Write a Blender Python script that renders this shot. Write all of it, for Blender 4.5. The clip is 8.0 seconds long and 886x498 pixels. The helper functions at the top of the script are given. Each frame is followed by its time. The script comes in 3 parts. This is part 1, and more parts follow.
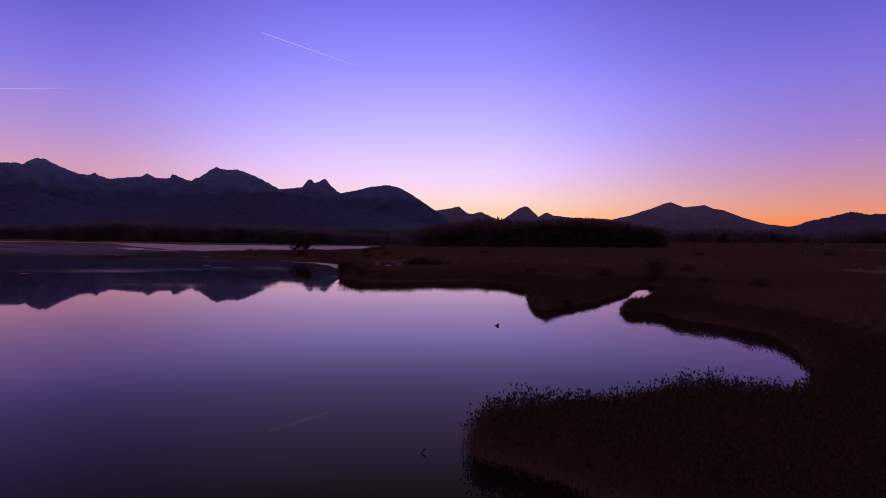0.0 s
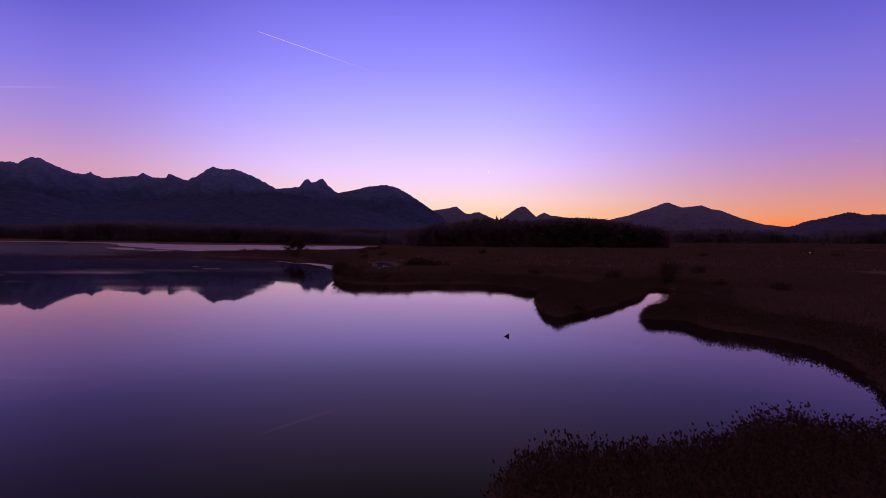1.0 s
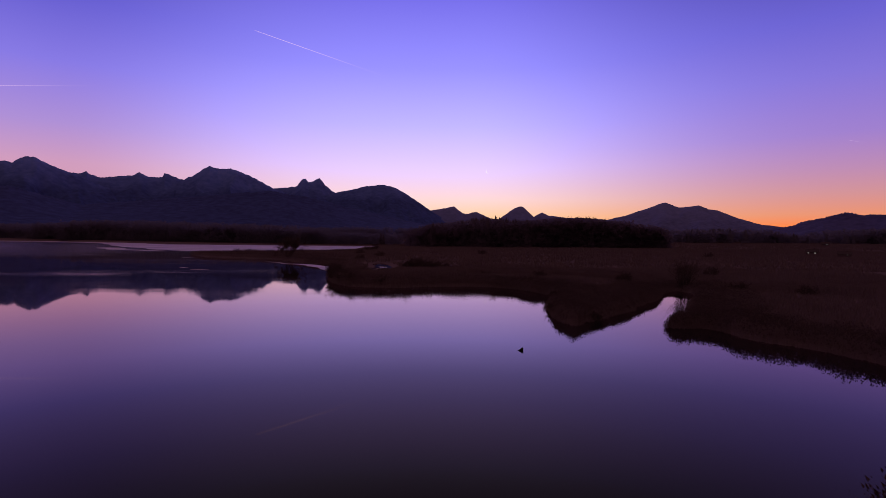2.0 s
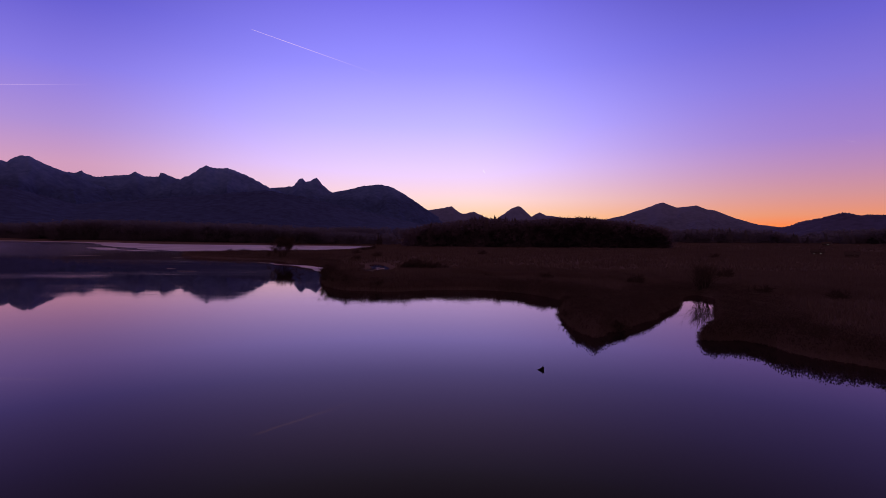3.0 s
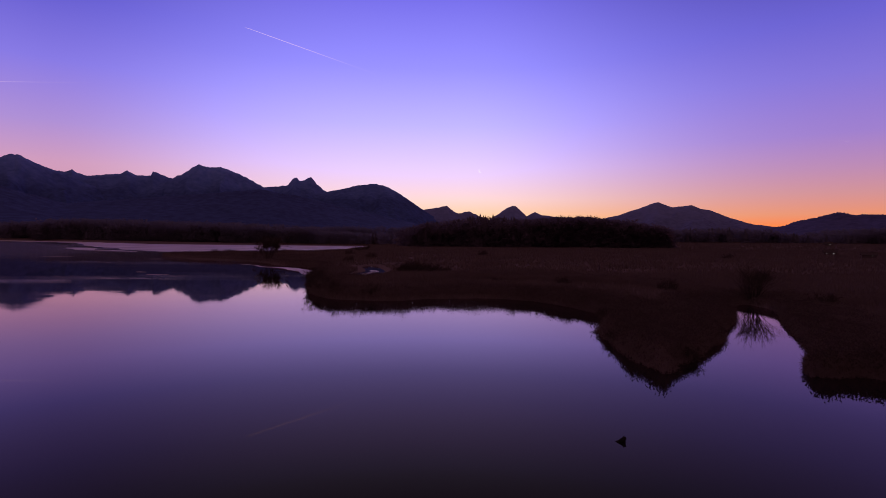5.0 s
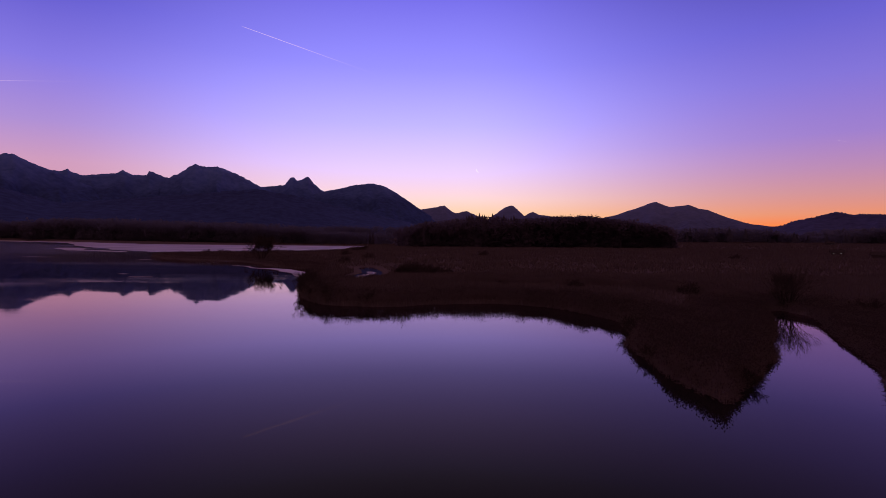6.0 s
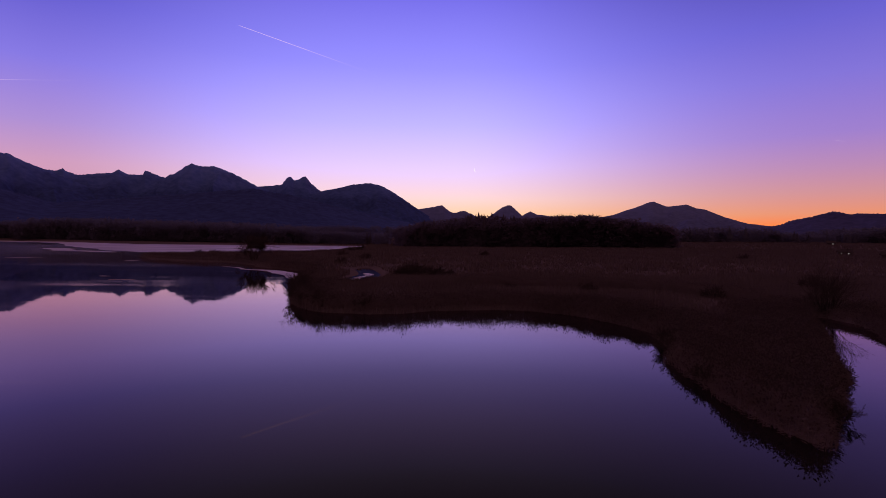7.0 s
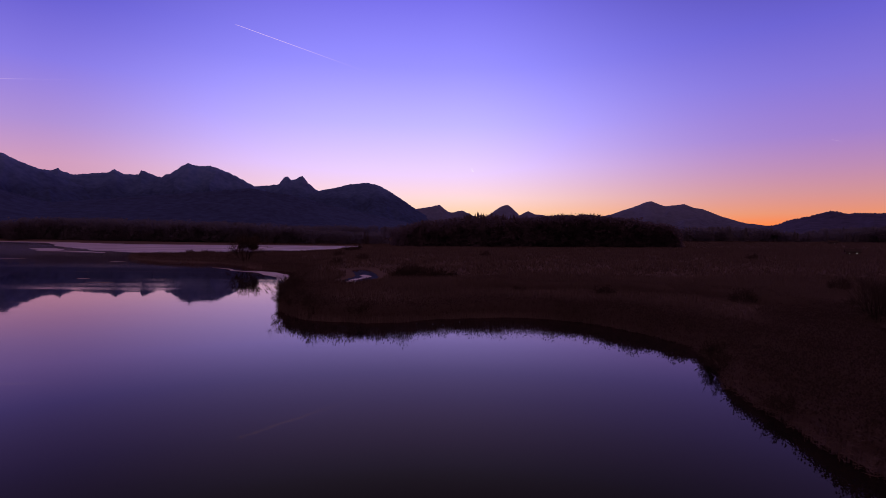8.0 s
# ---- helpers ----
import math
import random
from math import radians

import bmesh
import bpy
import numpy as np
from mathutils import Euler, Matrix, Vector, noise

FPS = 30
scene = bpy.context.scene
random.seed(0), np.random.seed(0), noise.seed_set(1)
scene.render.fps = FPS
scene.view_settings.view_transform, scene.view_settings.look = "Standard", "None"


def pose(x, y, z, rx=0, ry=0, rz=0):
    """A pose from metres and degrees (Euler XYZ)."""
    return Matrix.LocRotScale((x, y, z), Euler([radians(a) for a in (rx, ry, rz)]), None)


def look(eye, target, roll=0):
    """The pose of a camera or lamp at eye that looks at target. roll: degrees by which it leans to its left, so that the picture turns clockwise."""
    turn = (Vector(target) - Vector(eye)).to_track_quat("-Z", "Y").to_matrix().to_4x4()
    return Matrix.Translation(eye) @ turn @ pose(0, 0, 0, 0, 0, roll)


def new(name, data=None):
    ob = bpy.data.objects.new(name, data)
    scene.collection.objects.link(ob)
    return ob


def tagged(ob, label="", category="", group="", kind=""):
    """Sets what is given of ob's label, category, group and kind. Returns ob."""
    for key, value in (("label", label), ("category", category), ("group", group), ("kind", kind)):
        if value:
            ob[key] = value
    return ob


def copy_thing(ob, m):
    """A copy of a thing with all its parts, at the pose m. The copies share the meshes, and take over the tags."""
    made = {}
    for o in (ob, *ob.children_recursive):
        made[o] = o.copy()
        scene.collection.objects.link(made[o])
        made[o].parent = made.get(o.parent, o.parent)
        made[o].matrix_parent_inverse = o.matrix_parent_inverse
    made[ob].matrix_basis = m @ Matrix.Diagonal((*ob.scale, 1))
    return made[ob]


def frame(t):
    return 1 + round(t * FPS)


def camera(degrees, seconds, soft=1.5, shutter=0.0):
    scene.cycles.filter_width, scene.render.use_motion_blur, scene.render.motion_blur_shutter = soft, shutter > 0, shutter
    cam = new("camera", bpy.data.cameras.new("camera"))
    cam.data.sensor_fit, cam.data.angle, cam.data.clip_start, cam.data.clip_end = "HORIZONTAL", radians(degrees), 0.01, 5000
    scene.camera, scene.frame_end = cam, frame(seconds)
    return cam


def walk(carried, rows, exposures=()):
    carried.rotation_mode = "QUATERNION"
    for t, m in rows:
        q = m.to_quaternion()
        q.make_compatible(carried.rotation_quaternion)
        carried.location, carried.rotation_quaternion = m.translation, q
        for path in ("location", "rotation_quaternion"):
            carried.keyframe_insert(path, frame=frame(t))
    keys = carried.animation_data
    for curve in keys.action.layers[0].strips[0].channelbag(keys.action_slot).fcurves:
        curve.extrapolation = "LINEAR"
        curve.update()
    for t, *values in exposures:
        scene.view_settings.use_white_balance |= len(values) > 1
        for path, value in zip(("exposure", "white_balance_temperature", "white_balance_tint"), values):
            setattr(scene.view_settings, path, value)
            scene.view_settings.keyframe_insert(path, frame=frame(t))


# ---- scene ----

def flight(x, y, z, heading, tilt, roll):
    """The drone at x, y, z: heading clockwise from +y, tilt above the horizon, degrees."""
    h, e = radians(heading), radians(tilt)
    ahead = Vector((math.sin(h) * math.cos(e), math.cos(h) * math.cos(e), math.sin(e)))
    eye = Vector((x, y, z))
    return look(eye, eye + ahead, roll)


cam = camera(82.69, 8.0, soft=0.75, shutter=0.25)
walk(cam, [
    (0.0, flight(3.80, -0.00, 13.28, -0.944, -1.564, 0.442)),
    (0.5, flight(3.35, 4.10, 13.23, -0.796, -1.561, 0.471)),
    (1.0, flight(2.90, 8.25, 13.18, -0.648, -1.560, 0.496)),
    (1.5, flight(2.44, 12.44, 13.14, -0.501, -1.561, 0.517)),
    (2.0, flight(1.97, 16.67, 13.10, -0.355, -1.564, 0.535)),
    (2.5, flight(1.48, 20.93, 13.08, -0.209, -1.568, 0.550)),
    (3.0, flight(1.00, 25.23, 13.05, -0.063, -1.574, 0.561)),
    (3.5, flight(0.50, 29.56, 13.02, 0.082, -1.581, 0.568)),
    (4.0, flight(0.00, 33.92, 13.00, 0.226, -1.589, 0.572)),
    (4.5, flight(-0.51, 38.29, 12.97, 0.371, -1.598, 0.573)),
    (5.0, flight(-1.02, 42.69, 12.94, 0.515, -1.608, 0.570)),
    (5.5, flight(-1.53, 47.10, 12.91, 0.658, -1.619, 0.564)),
    (6.0, flight(-2.04, 51.53, 12.86, 0.801, -1.630, 0.554)),
    (6.5, flight(-2.56, 55.96, 12.81, 0.944, -1.641, 0.541)),
    (7.0, flight(-3.07, 60.40, 12.75, 1.087, -1.652, 0.524)),
    (7.5, flight(-3.59, 64.84, 12.68, 1.229, -1.663, 0.504)),
    (8.0, flight(-4.10, 69.28, 12.59, 1.371, -1.674, 0.480)),
])

# ---- sky, afterglow ----

def nodes_of(tree):
    tree.nodes.clear()
    return tree.nodes, tree.links


def ramp(nodes, stops):
    node = nodes.new("ShaderNodeValToRGB")
    e = node.color_ramp.elements
    while len(e) < len(stops):
        e.new(0.5)
    for item, (at, colour) in zip(e, stops):
        item.position, item.color = at, (*colour, 1)
    return node


def srgb(r, g, b):
    return tuple((c / 255 / 12.92) if c < 10.3 else ((c / 255 + 0.055) / 1.055) ** 2.4 for c in (r, g, b))


def strong(r, g, b, blue):
    """A sky colour whose blue is brighter than white paper."""
    c = srgb(r, g, b)
    return (c[0], c[1], c[2] * blue)


world = bpy.data.worlds.new("dusk")
scene.world = world
world.use_nodes = True
N, L = nodes_of(world.node_tree)
coord = N.new("ShaderNodeTexCoord")
split = N.new("ShaderNodeSeparateXYZ")
L.new(coord.outputs["Generated"], split.inputs[0])
# height above the horizon: sine of the elevation, 0 to 1
ZENITH = srgb(138, 105, 134)
HIGH = (0.50, srgb(70, 58, 100))
towards = ramp(N, [(0.0, srgb(253, 104, 36)), (0.018, srgb(251, 124, 60)), (0.039, srgb(229, 141, 111)), (0.073, srgb(205, 140, 150)), (0.11, srgb(184, 133, 178)),
                   (0.164, srgb(155, 122, 204)), (0.25, srgb(128, 111, 214)), (0.33, srgb(104, 94, 207)), (0.42, srgb(80, 71, 175)), HIGH, (1.0, ZENITH)])
middle = ramp(N, [(0.0, srgb(255, 166, 92)), (0.03, srgb(255, 200, 150)), (0.07, strong(252, 210, 214, 1.0)), (0.13, strong(230, 201, 253, 1.1)),
                  (0.21, strong(191, 177, 255, 1.22)), (0.31, strong(151, 142, 252, 1.08)), (0.42, srgb(118, 108, 234)), HIGH, (1.0, ZENITH)])
away = ramp(N, [(0.0, srgb(202, 140, 150)), (0.05, srgb(210, 149, 168)), (0.11, srgb(203, 150, 188)), (0.17, strong(170, 138, 212, 1.0)),
                (0.26, strong(132, 117, 226, 1.0)), (0.35, srgb(100, 90, 206)), (0.42, srgb(82, 73, 176)), HIGH, (1.0, ZENITH)])
behind = ramp(N, [(0.0, srgb(60, 46, 60)), (0.15, srgb(74, 57, 75)), (0.4, srgb(104, 80, 105)), (0.7, srgb(128, 98, 126)), (1.0, ZENITH)])
for r in (towards, middle, away, behind):
    L.new(split.outputs["Z"], r.inputs[0])
flat = N.new("ShaderNodeVectorMath")
flat.operation = "MULTIPLY"
flat.inputs[1].default_value = (1, 1, 0)
L.new(coord.outputs["Generated"], flat.inputs[0])
unit = N.new("ShaderNodeVectorMath")
unit.operation = "NORMALIZE"
L.new(flat.outputs[0], unit.inputs[0])


def bearing_mask(degrees, full, none):
    """1 within `full` degrees of a bearing, 0 beyond `none`."""
    dot = N.new("ShaderNodeVectorMath")
    dot.operation = "DOT_PRODUCT"
    dot.inputs[1].default_value = (math.sin(radians(degrees)), math.cos(radians(degrees)), 0)
    L.new(unit.outputs[0], dot.inputs[0])
    m = N.new("ShaderNodeMapRange")
    m.interpolation_type = "SMOOTHSTEP"
    m.inputs["From Min"].default_value = math.cos(radians(none))
    m.inputs["From Max"].default_value = math.cos(radians(full))
    L.new(dot.outputs["Value"], m.inputs["Value"])
    return m.outputs[0]


def blend(a, b, factor):
    mix = N.new("ShaderNodeMix")
    mix.data_type = "RGBA"
    L.new(factor, mix.inputs["Factor"])
    L.new(a, mix.inputs[6])
    L.new(b, mix.inputs[7])
    return mix.outputs[2]


sky = blend(behind.outputs[0], away.outputs[0], bearing_mask(-5, 55, 105))
sky = blend(sky, middle.outputs[0], bearing_mask(7, 0, 45))
sky = blend(sky, towards.outputs[0], bearing_mask(57, 5, 55))
back = N.new("ShaderNodeBackground")
back.inputs["Strength"].default_value = 1.0
evening = N.new("ShaderNodeVectorMath")
evening.operation = "MULTIPLY"
evening.inputs[1].default_value = (1.07, 1.105, 1.03)
L.new(sky, evening.inputs[0])
L.new(evening.outputs[0], back.inputs["Color"])
out = N.new("ShaderNodeOutputWorld")
L.new(back.outputs[0], out.inputs["Surface"])

# ---- materials ----
def material(name):
    m = bpy.data.materials.new(name)
    m.use_nodes = True
    nodes, links = nodes_of(m.node_tree)
    b = nodes.new("ShaderNodeBsdfPrincipled")
    o = nodes.new("ShaderNodeOutputMaterial")
    links.new(b.outputs[0], o.inputs["Surface"])
    return m, nodes, links, b


def grainy(name, dark, light, scale, rough=0.85, fine=8.0, bump=0.3, depth=0.05, per_island=0.0, leafy=False):
    """A rough natural surface: two scales of noise between two colours, with relief."""
    m, nodes, links, b = material(name)
    at = nodes.new("ShaderNodeNewGeometry")
    big = nodes.new("ShaderNodeTexNoise")
    big.inputs["Scale"].default_value, big.inputs["Detail"].default_value = scale, 6
    small = nodes.new("ShaderNodeTexNoise")
    small.inputs["Scale"].default_value, small.inputs["Detail"].default_value = scale * fine, 5
    for n in (big, small):
        links.new(at.outputs["Position"], n.inputs["Vector"])
    add = nodes.new("ShaderNodeMath")
    add.operation = "MULTIPLY_ADD"
    add.inputs[1].default_value = 0.5
    links.new(small.outputs[0], add.inputs[0])
    half = nodes.new("ShaderNodeMath")
    half.operation = "MULTIPLY"
    half.inputs[1].default_value = 0.5
    links.new(big.outputs[0], half.inputs[0])
    links.new(half.outputs[0], add.inputs[2])
    value = add.outputs[0]
    if per_island:
        isl = nodes.new("ShaderNodeMath")
        isl.operation = "MULTIPLY_ADD"
        isl.inputs[1].default_value = per_island
        links.new(at.outputs["Random Per Island"], isl.inputs[0])
        links.new(value, isl.inputs[2])
        value = isl.outputs[0]
    r = ramp(nodes, [(0.32, dark), (0.68 + per_island, light)])
    links.new(value, r.inputs[0])
    links.new(r.outputs[0], b.inputs["Base Color"])
    b.inputs["Roughness"].default_value = rough
    b.inputs["Specular IOR Level"].default_value = 0.0
    if bump:
        relief = nodes.new("ShaderNodeBump")
        relief.inputs["Strength"].default_value, relief.inputs["Distance"].default_value = bump, depth
        links.new(small.outputs[0], relief.inputs["Height"])
        links.new(relief.outputs[0], b.inputs["Normal"])
    if leafy:
        # leaves and needles let half of the light through
        t = nodes.new("ShaderNodeBsdfTranslucent")
        links.new(r.outputs[0], t.inputs["Color"])
        x = nodes.new("ShaderNodeMixShader")
        x.inputs[0].default_value = 0.6
        links.new(b.outputs[0], x.inputs[1])
        links.new(t.outputs[0], x.inputs[2])
        links.new(x.outputs[0], nodes["Material Output"].inputs["Surface"])
    return m


def water_material():
    """Peaty lake water: a dark body under a mirror whose gloss grows towards grazing angles and whose tint is set by
    angle.
    """
    m = bpy.data.materials.new("lake_water")
    m.use_nodes = True
    nodes, links = nodes_of(m.node_tree)
    o = nodes.new("ShaderNodeOutputMaterial")
    body = nodes.new("ShaderNodeBsdfDiffuse")
    body.inputs["Color"].default_value = (0.010, 0.008, 0.007, 1)
    b = nodes.new("ShaderNodeBsdfGlossy")
    mirror = nodes.new("ShaderNodeMixShader")
    links.new(body.outputs[0], mirror.inputs[1])
    links.new(b.outputs[0], mirror.inputs[2])
    links.new(mirror.outputs[0], o.inputs["Surface"])
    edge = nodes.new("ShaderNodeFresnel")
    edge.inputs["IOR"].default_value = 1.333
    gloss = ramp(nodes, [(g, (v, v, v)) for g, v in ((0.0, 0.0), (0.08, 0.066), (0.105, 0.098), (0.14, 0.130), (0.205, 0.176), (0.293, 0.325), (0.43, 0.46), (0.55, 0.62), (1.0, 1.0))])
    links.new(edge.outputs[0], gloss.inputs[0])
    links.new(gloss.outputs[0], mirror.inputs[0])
    # colour put into the reflection: blue drops out at steeper angles
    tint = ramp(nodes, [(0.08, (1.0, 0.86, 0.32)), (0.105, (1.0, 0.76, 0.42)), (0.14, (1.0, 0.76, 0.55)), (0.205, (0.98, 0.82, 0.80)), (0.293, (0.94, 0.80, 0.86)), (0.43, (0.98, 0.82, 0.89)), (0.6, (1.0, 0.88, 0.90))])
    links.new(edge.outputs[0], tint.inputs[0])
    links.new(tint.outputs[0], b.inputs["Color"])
    at = nodes.new("ShaderNodeNewGeometry")
    # calm water with a slow swell, and breezy streaks over the open part of the lake
    stretch = nodes.new("ShaderNodeMapping")
    stretch.inputs["Scale"].default_value = (0.010, 0.045, 1)
    stretch.inputs["Rotation"].default_value = (0, 0, radians(-12))
    links.new(at.outputs["Position"], stretch.inputs["Vector"])
    streak = nodes.new("ShaderNodeTexNoise")
    streak.inputs["Scale"].default_value, streak.inputs["Detail"].default_value = 1.0, 5
    links.new(stretch.outputs[0], streak.inputs["Vector"])
    split = nodes.new("ShaderNodeSeparateXYZ")
    links.new(at.outputs["Position"], split.inputs[0])
    west = nodes.new("ShaderNodeMapRange")
    west.inputs["From Min"].default_value, west.inputs["From Max"].default_value = 90, 170
    links.new(split.outputs["Y"], west.inputs["Value"])
    wind = nodes.new("ShaderNodeMapRange")
    wind.inputs["From Min"].default_value, wind.inputs["From Max"].default_value = 0.48, 0.72
    links.new(streak.outputs[0], wind.inputs["Value"])
    breeze = nodes.new("ShaderNodeMath")
    breeze.operation = "MULTIPLY"
    links.new(west.outputs[0], breeze.inputs[0])
    links.new(wind.outputs[0], breeze.inputs[1])
    rough = nodes.new("ShaderNodeMath")
    rough.operation = "MULTIPLY_ADD"
    rough.inputs[1].default_value, rough.inputs[2].default_value = 0.07, 0.022
    links.new(breeze.outputs[0], rough.inputs[0])
    # a gust on the open water and a duller surface before the ice
    here = nodes.new("ShaderNodeVectorMath")
    here.operation = "DISTANCE"
    here.inputs[1].default_value = (-86, 172, 0)
    links.new(at.outputs["Position"], here.inputs[0])
    gust = nodes.new("ShaderNodeMapRange")
    gust.interpolation_type = "SMOOTHSTEP"
    gust.inputs["From Min"].default_value, gust.inputs["From Max"].default_value = 62, 8
    links.new(here.outputs["Value"], gust.inputs["Value"])
    ruffled = nodes.new("ShaderNodeMath")
    ruffled.operation = "MULTIPLY"
    links.new(gust.outputs[0], ruffled.inputs[0])
    links.new(wind.outputs[0], ruffled.inputs[1])
    gusty = nodes.new("ShaderNodeMath")
    gusty.operation = "MULTIPLY_ADD"
    gusty.inputs[1].default_value = 0.07
    links.new(ruffled.outputs[0], gusty.inputs[0])
    links.new(rough.outputs[0], gusty.inputs[2])
    far = nodes.new("ShaderNodeMapRange")
    far.inputs["From Min"].default_value, far.inputs["From Max"].default_value, far.inputs["To Max"].default_value = 210, 380, 0.07
    links.new(split.outputs["Y"], far.inputs["Value"])
    dull = nodes.new("ShaderNodeMath")
    dull.operation = "ADD"
    links.new(gusty.outputs[0], dull.inputs[0])
    links.new(far.outputs[0], dull.inputs[1])
    links.new(dull.outputs[0], b.inputs["Roughness"])
    waves = nodes.new("ShaderNodeMapping")
    waves.inputs["Scale"].default_value = (0.16, 0.7, 1)
    waves.inputs["Rotation"].default_value = (0, 0, radians(-8))
    links.new(at.outputs["Position"], waves.inputs["Vector"])
    ripple = nodes.new("ShaderNodeTexNoise")
    ripple.inputs["Scale"].default_value, ripple.inputs["Detail"].default_value = 1.0, 4
    links.new(waves.outputs[0], ripple.inputs["Vector"])
    strength = nodes.new("ShaderNodeMath")
    strength.operation = "MULTIPLY_ADD"
    strength.inputs[1].default_value, strength.inputs[2].default_value = 0.018, 0.0006
    links.new(breeze.outputs[0], strength.inputs[0])
    lift = nodes.new("ShaderNodeMath")
    lift.operation = "MULTIPLY"
    links.new(strength.outputs[0], lift.inputs[0])
    links.new(ripple.outputs[0], lift.inputs[1])
    relief = nodes.new("ShaderNodeBump")
    relief.inputs["Strength"].default_value, relief.inputs["Distance"].default_value = 1.0, 1.0
    links.new(lift.outputs[0], relief.inputs["Height"])
    links.new(relief.outputs[0], b.inputs["Normal"])
    return m


def mountain_material(name, forest, rock, snow, low, high, relief_strength=0.10):
    """Dark conifer slopes below, pale limestone above, a dusting of snow in the gullies. The colours given hold the
    distance haze.
    """
    m, nodes, links, b = material(name)
    at = nodes.new("ShaderNodeNewGeometry")
    split = nodes.new("ShaderNodeSeparateXYZ")
    links.new(at.outputs["Position"], split.inputs[0])
    noise_a = nodes.new("ShaderNodeTexNoise")
    noise_a.inputs["Scale"].default_value, noise_a.inputs["Detail"].default_value = 0.006, 8
    links.new(at.outputs["Position"], noise_a.inputs["Vector"])
    noise_b = nodes.new("ShaderNodeTexNoise")
    noise_b.inputs["Scale"].default_value, noise_b.inputs["Detail"].default_value = 0.03, 6
    links.new(at.outputs["Position"], noise_b.inputs["Vector"])
    height = nodes.new("ShaderNodeMath")
    height.operation = "MULTIPLY_ADD"
    height.inputs[1].default_value = 220
    links.new(noise_a.outputs[0], height.inputs[0])
    links.new(split.outputs["Z"], height.inputs[2])
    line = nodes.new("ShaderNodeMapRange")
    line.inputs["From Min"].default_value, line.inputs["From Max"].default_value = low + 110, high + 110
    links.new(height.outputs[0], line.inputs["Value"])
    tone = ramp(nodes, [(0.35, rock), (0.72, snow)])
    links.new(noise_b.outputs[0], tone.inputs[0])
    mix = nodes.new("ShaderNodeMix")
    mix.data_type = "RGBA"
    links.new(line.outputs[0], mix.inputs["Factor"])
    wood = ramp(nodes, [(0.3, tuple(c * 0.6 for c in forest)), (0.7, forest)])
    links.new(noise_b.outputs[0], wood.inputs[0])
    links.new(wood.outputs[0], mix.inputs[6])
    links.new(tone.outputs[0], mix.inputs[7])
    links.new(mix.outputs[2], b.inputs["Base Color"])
    b.inputs["Roughness"].default_value = 0.95
    b.inputs["Specular IOR Level"].default_value = 0.05
    relief = nodes.new("ShaderNodeBump")
    relief.inputs["Strength"].default_value, relief.inputs["Distance"].default_value = relief_strength, 7
    links.new(noise_b.outputs[0], relief.inputs["Height"])
    links.new(relief.outputs[0], b.inputs["Normal"])
    return m


# distance haze is put into this pale violet base colour
FAR = mountain_material("hazed_far_limestone", (0.125, 0.118, 0.185), (0.155, 0.148, 0.225), (0.18, 0.172, 0.25), 60, 300, 0.05)
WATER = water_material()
MARSH = grainy("marsh_soil", (0.095, 0.059, 0.048), (0.15, 0.093, 0.076), 0.03, fine=12, bump=0.8, depth=0.3)
REED = grainy("dry_reed", (0.13, 0.079, 0.063), (0.235, 0.143, 0.113), 0.15, fine=10, bump=0, per_island=0.25)
PLUME = grainy("reed_plume", (0.075, 0.046, 0.037), (0.15, 0.092, 0.073), 1.0, fine=10, bump=0, per_island=0.25)
SEDGE = grainy("sedge", (0.122, 0.076, 0.060), (0.195, 0.121, 0.095), 0.05, fine=14, bump=0, per_island=0.1)
BARK = grainy("bark", (0.03, 0.019, 0.014), (0.08, 0.05, 0.036), 3.0, fine=6, bump=0.5, depth=0.02)
TWIG = grainy("twigs", (0.045, 0.028, 0.021), (0.11, 0.068, 0.050), 0.8, fine=6, bump=0, per_island=0.2)
# needle and crown colours are raised to stand in for distance haze
SPRUCE = grainy("spruce_needles", (0.14, 0.095, 0.096), (0.17, 0.116, 0.117), 0.08, fine=10, bump=0, per_island=0.2, leafy=True)
BROADLEAF = grainy("hazed_crowns", (0.155, 0.121, 0.126), (0.19, 0.148, 0.154), 0.08, fine=10, bump=0, per_island=0.2, leafy=True)
STUMP = grainy("wet_wood", (0.008, 0.006, 0.006), (0.03, 0.022, 0.018), 4.0, rough=0.5, bump=0.6, depth=0.02)
# blue-violet distance haze is put into these three base colours
ALPS = mountain_material("hazed_limestone_peaks", (0.060, 0.078, 0.170), (0.110, 0.156, 0.325), (0.165, 0.205, 0.375), 270, 500)
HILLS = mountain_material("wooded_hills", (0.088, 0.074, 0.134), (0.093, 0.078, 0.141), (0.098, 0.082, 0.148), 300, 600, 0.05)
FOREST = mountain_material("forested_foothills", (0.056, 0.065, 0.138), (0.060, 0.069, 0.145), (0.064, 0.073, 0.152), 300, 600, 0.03)


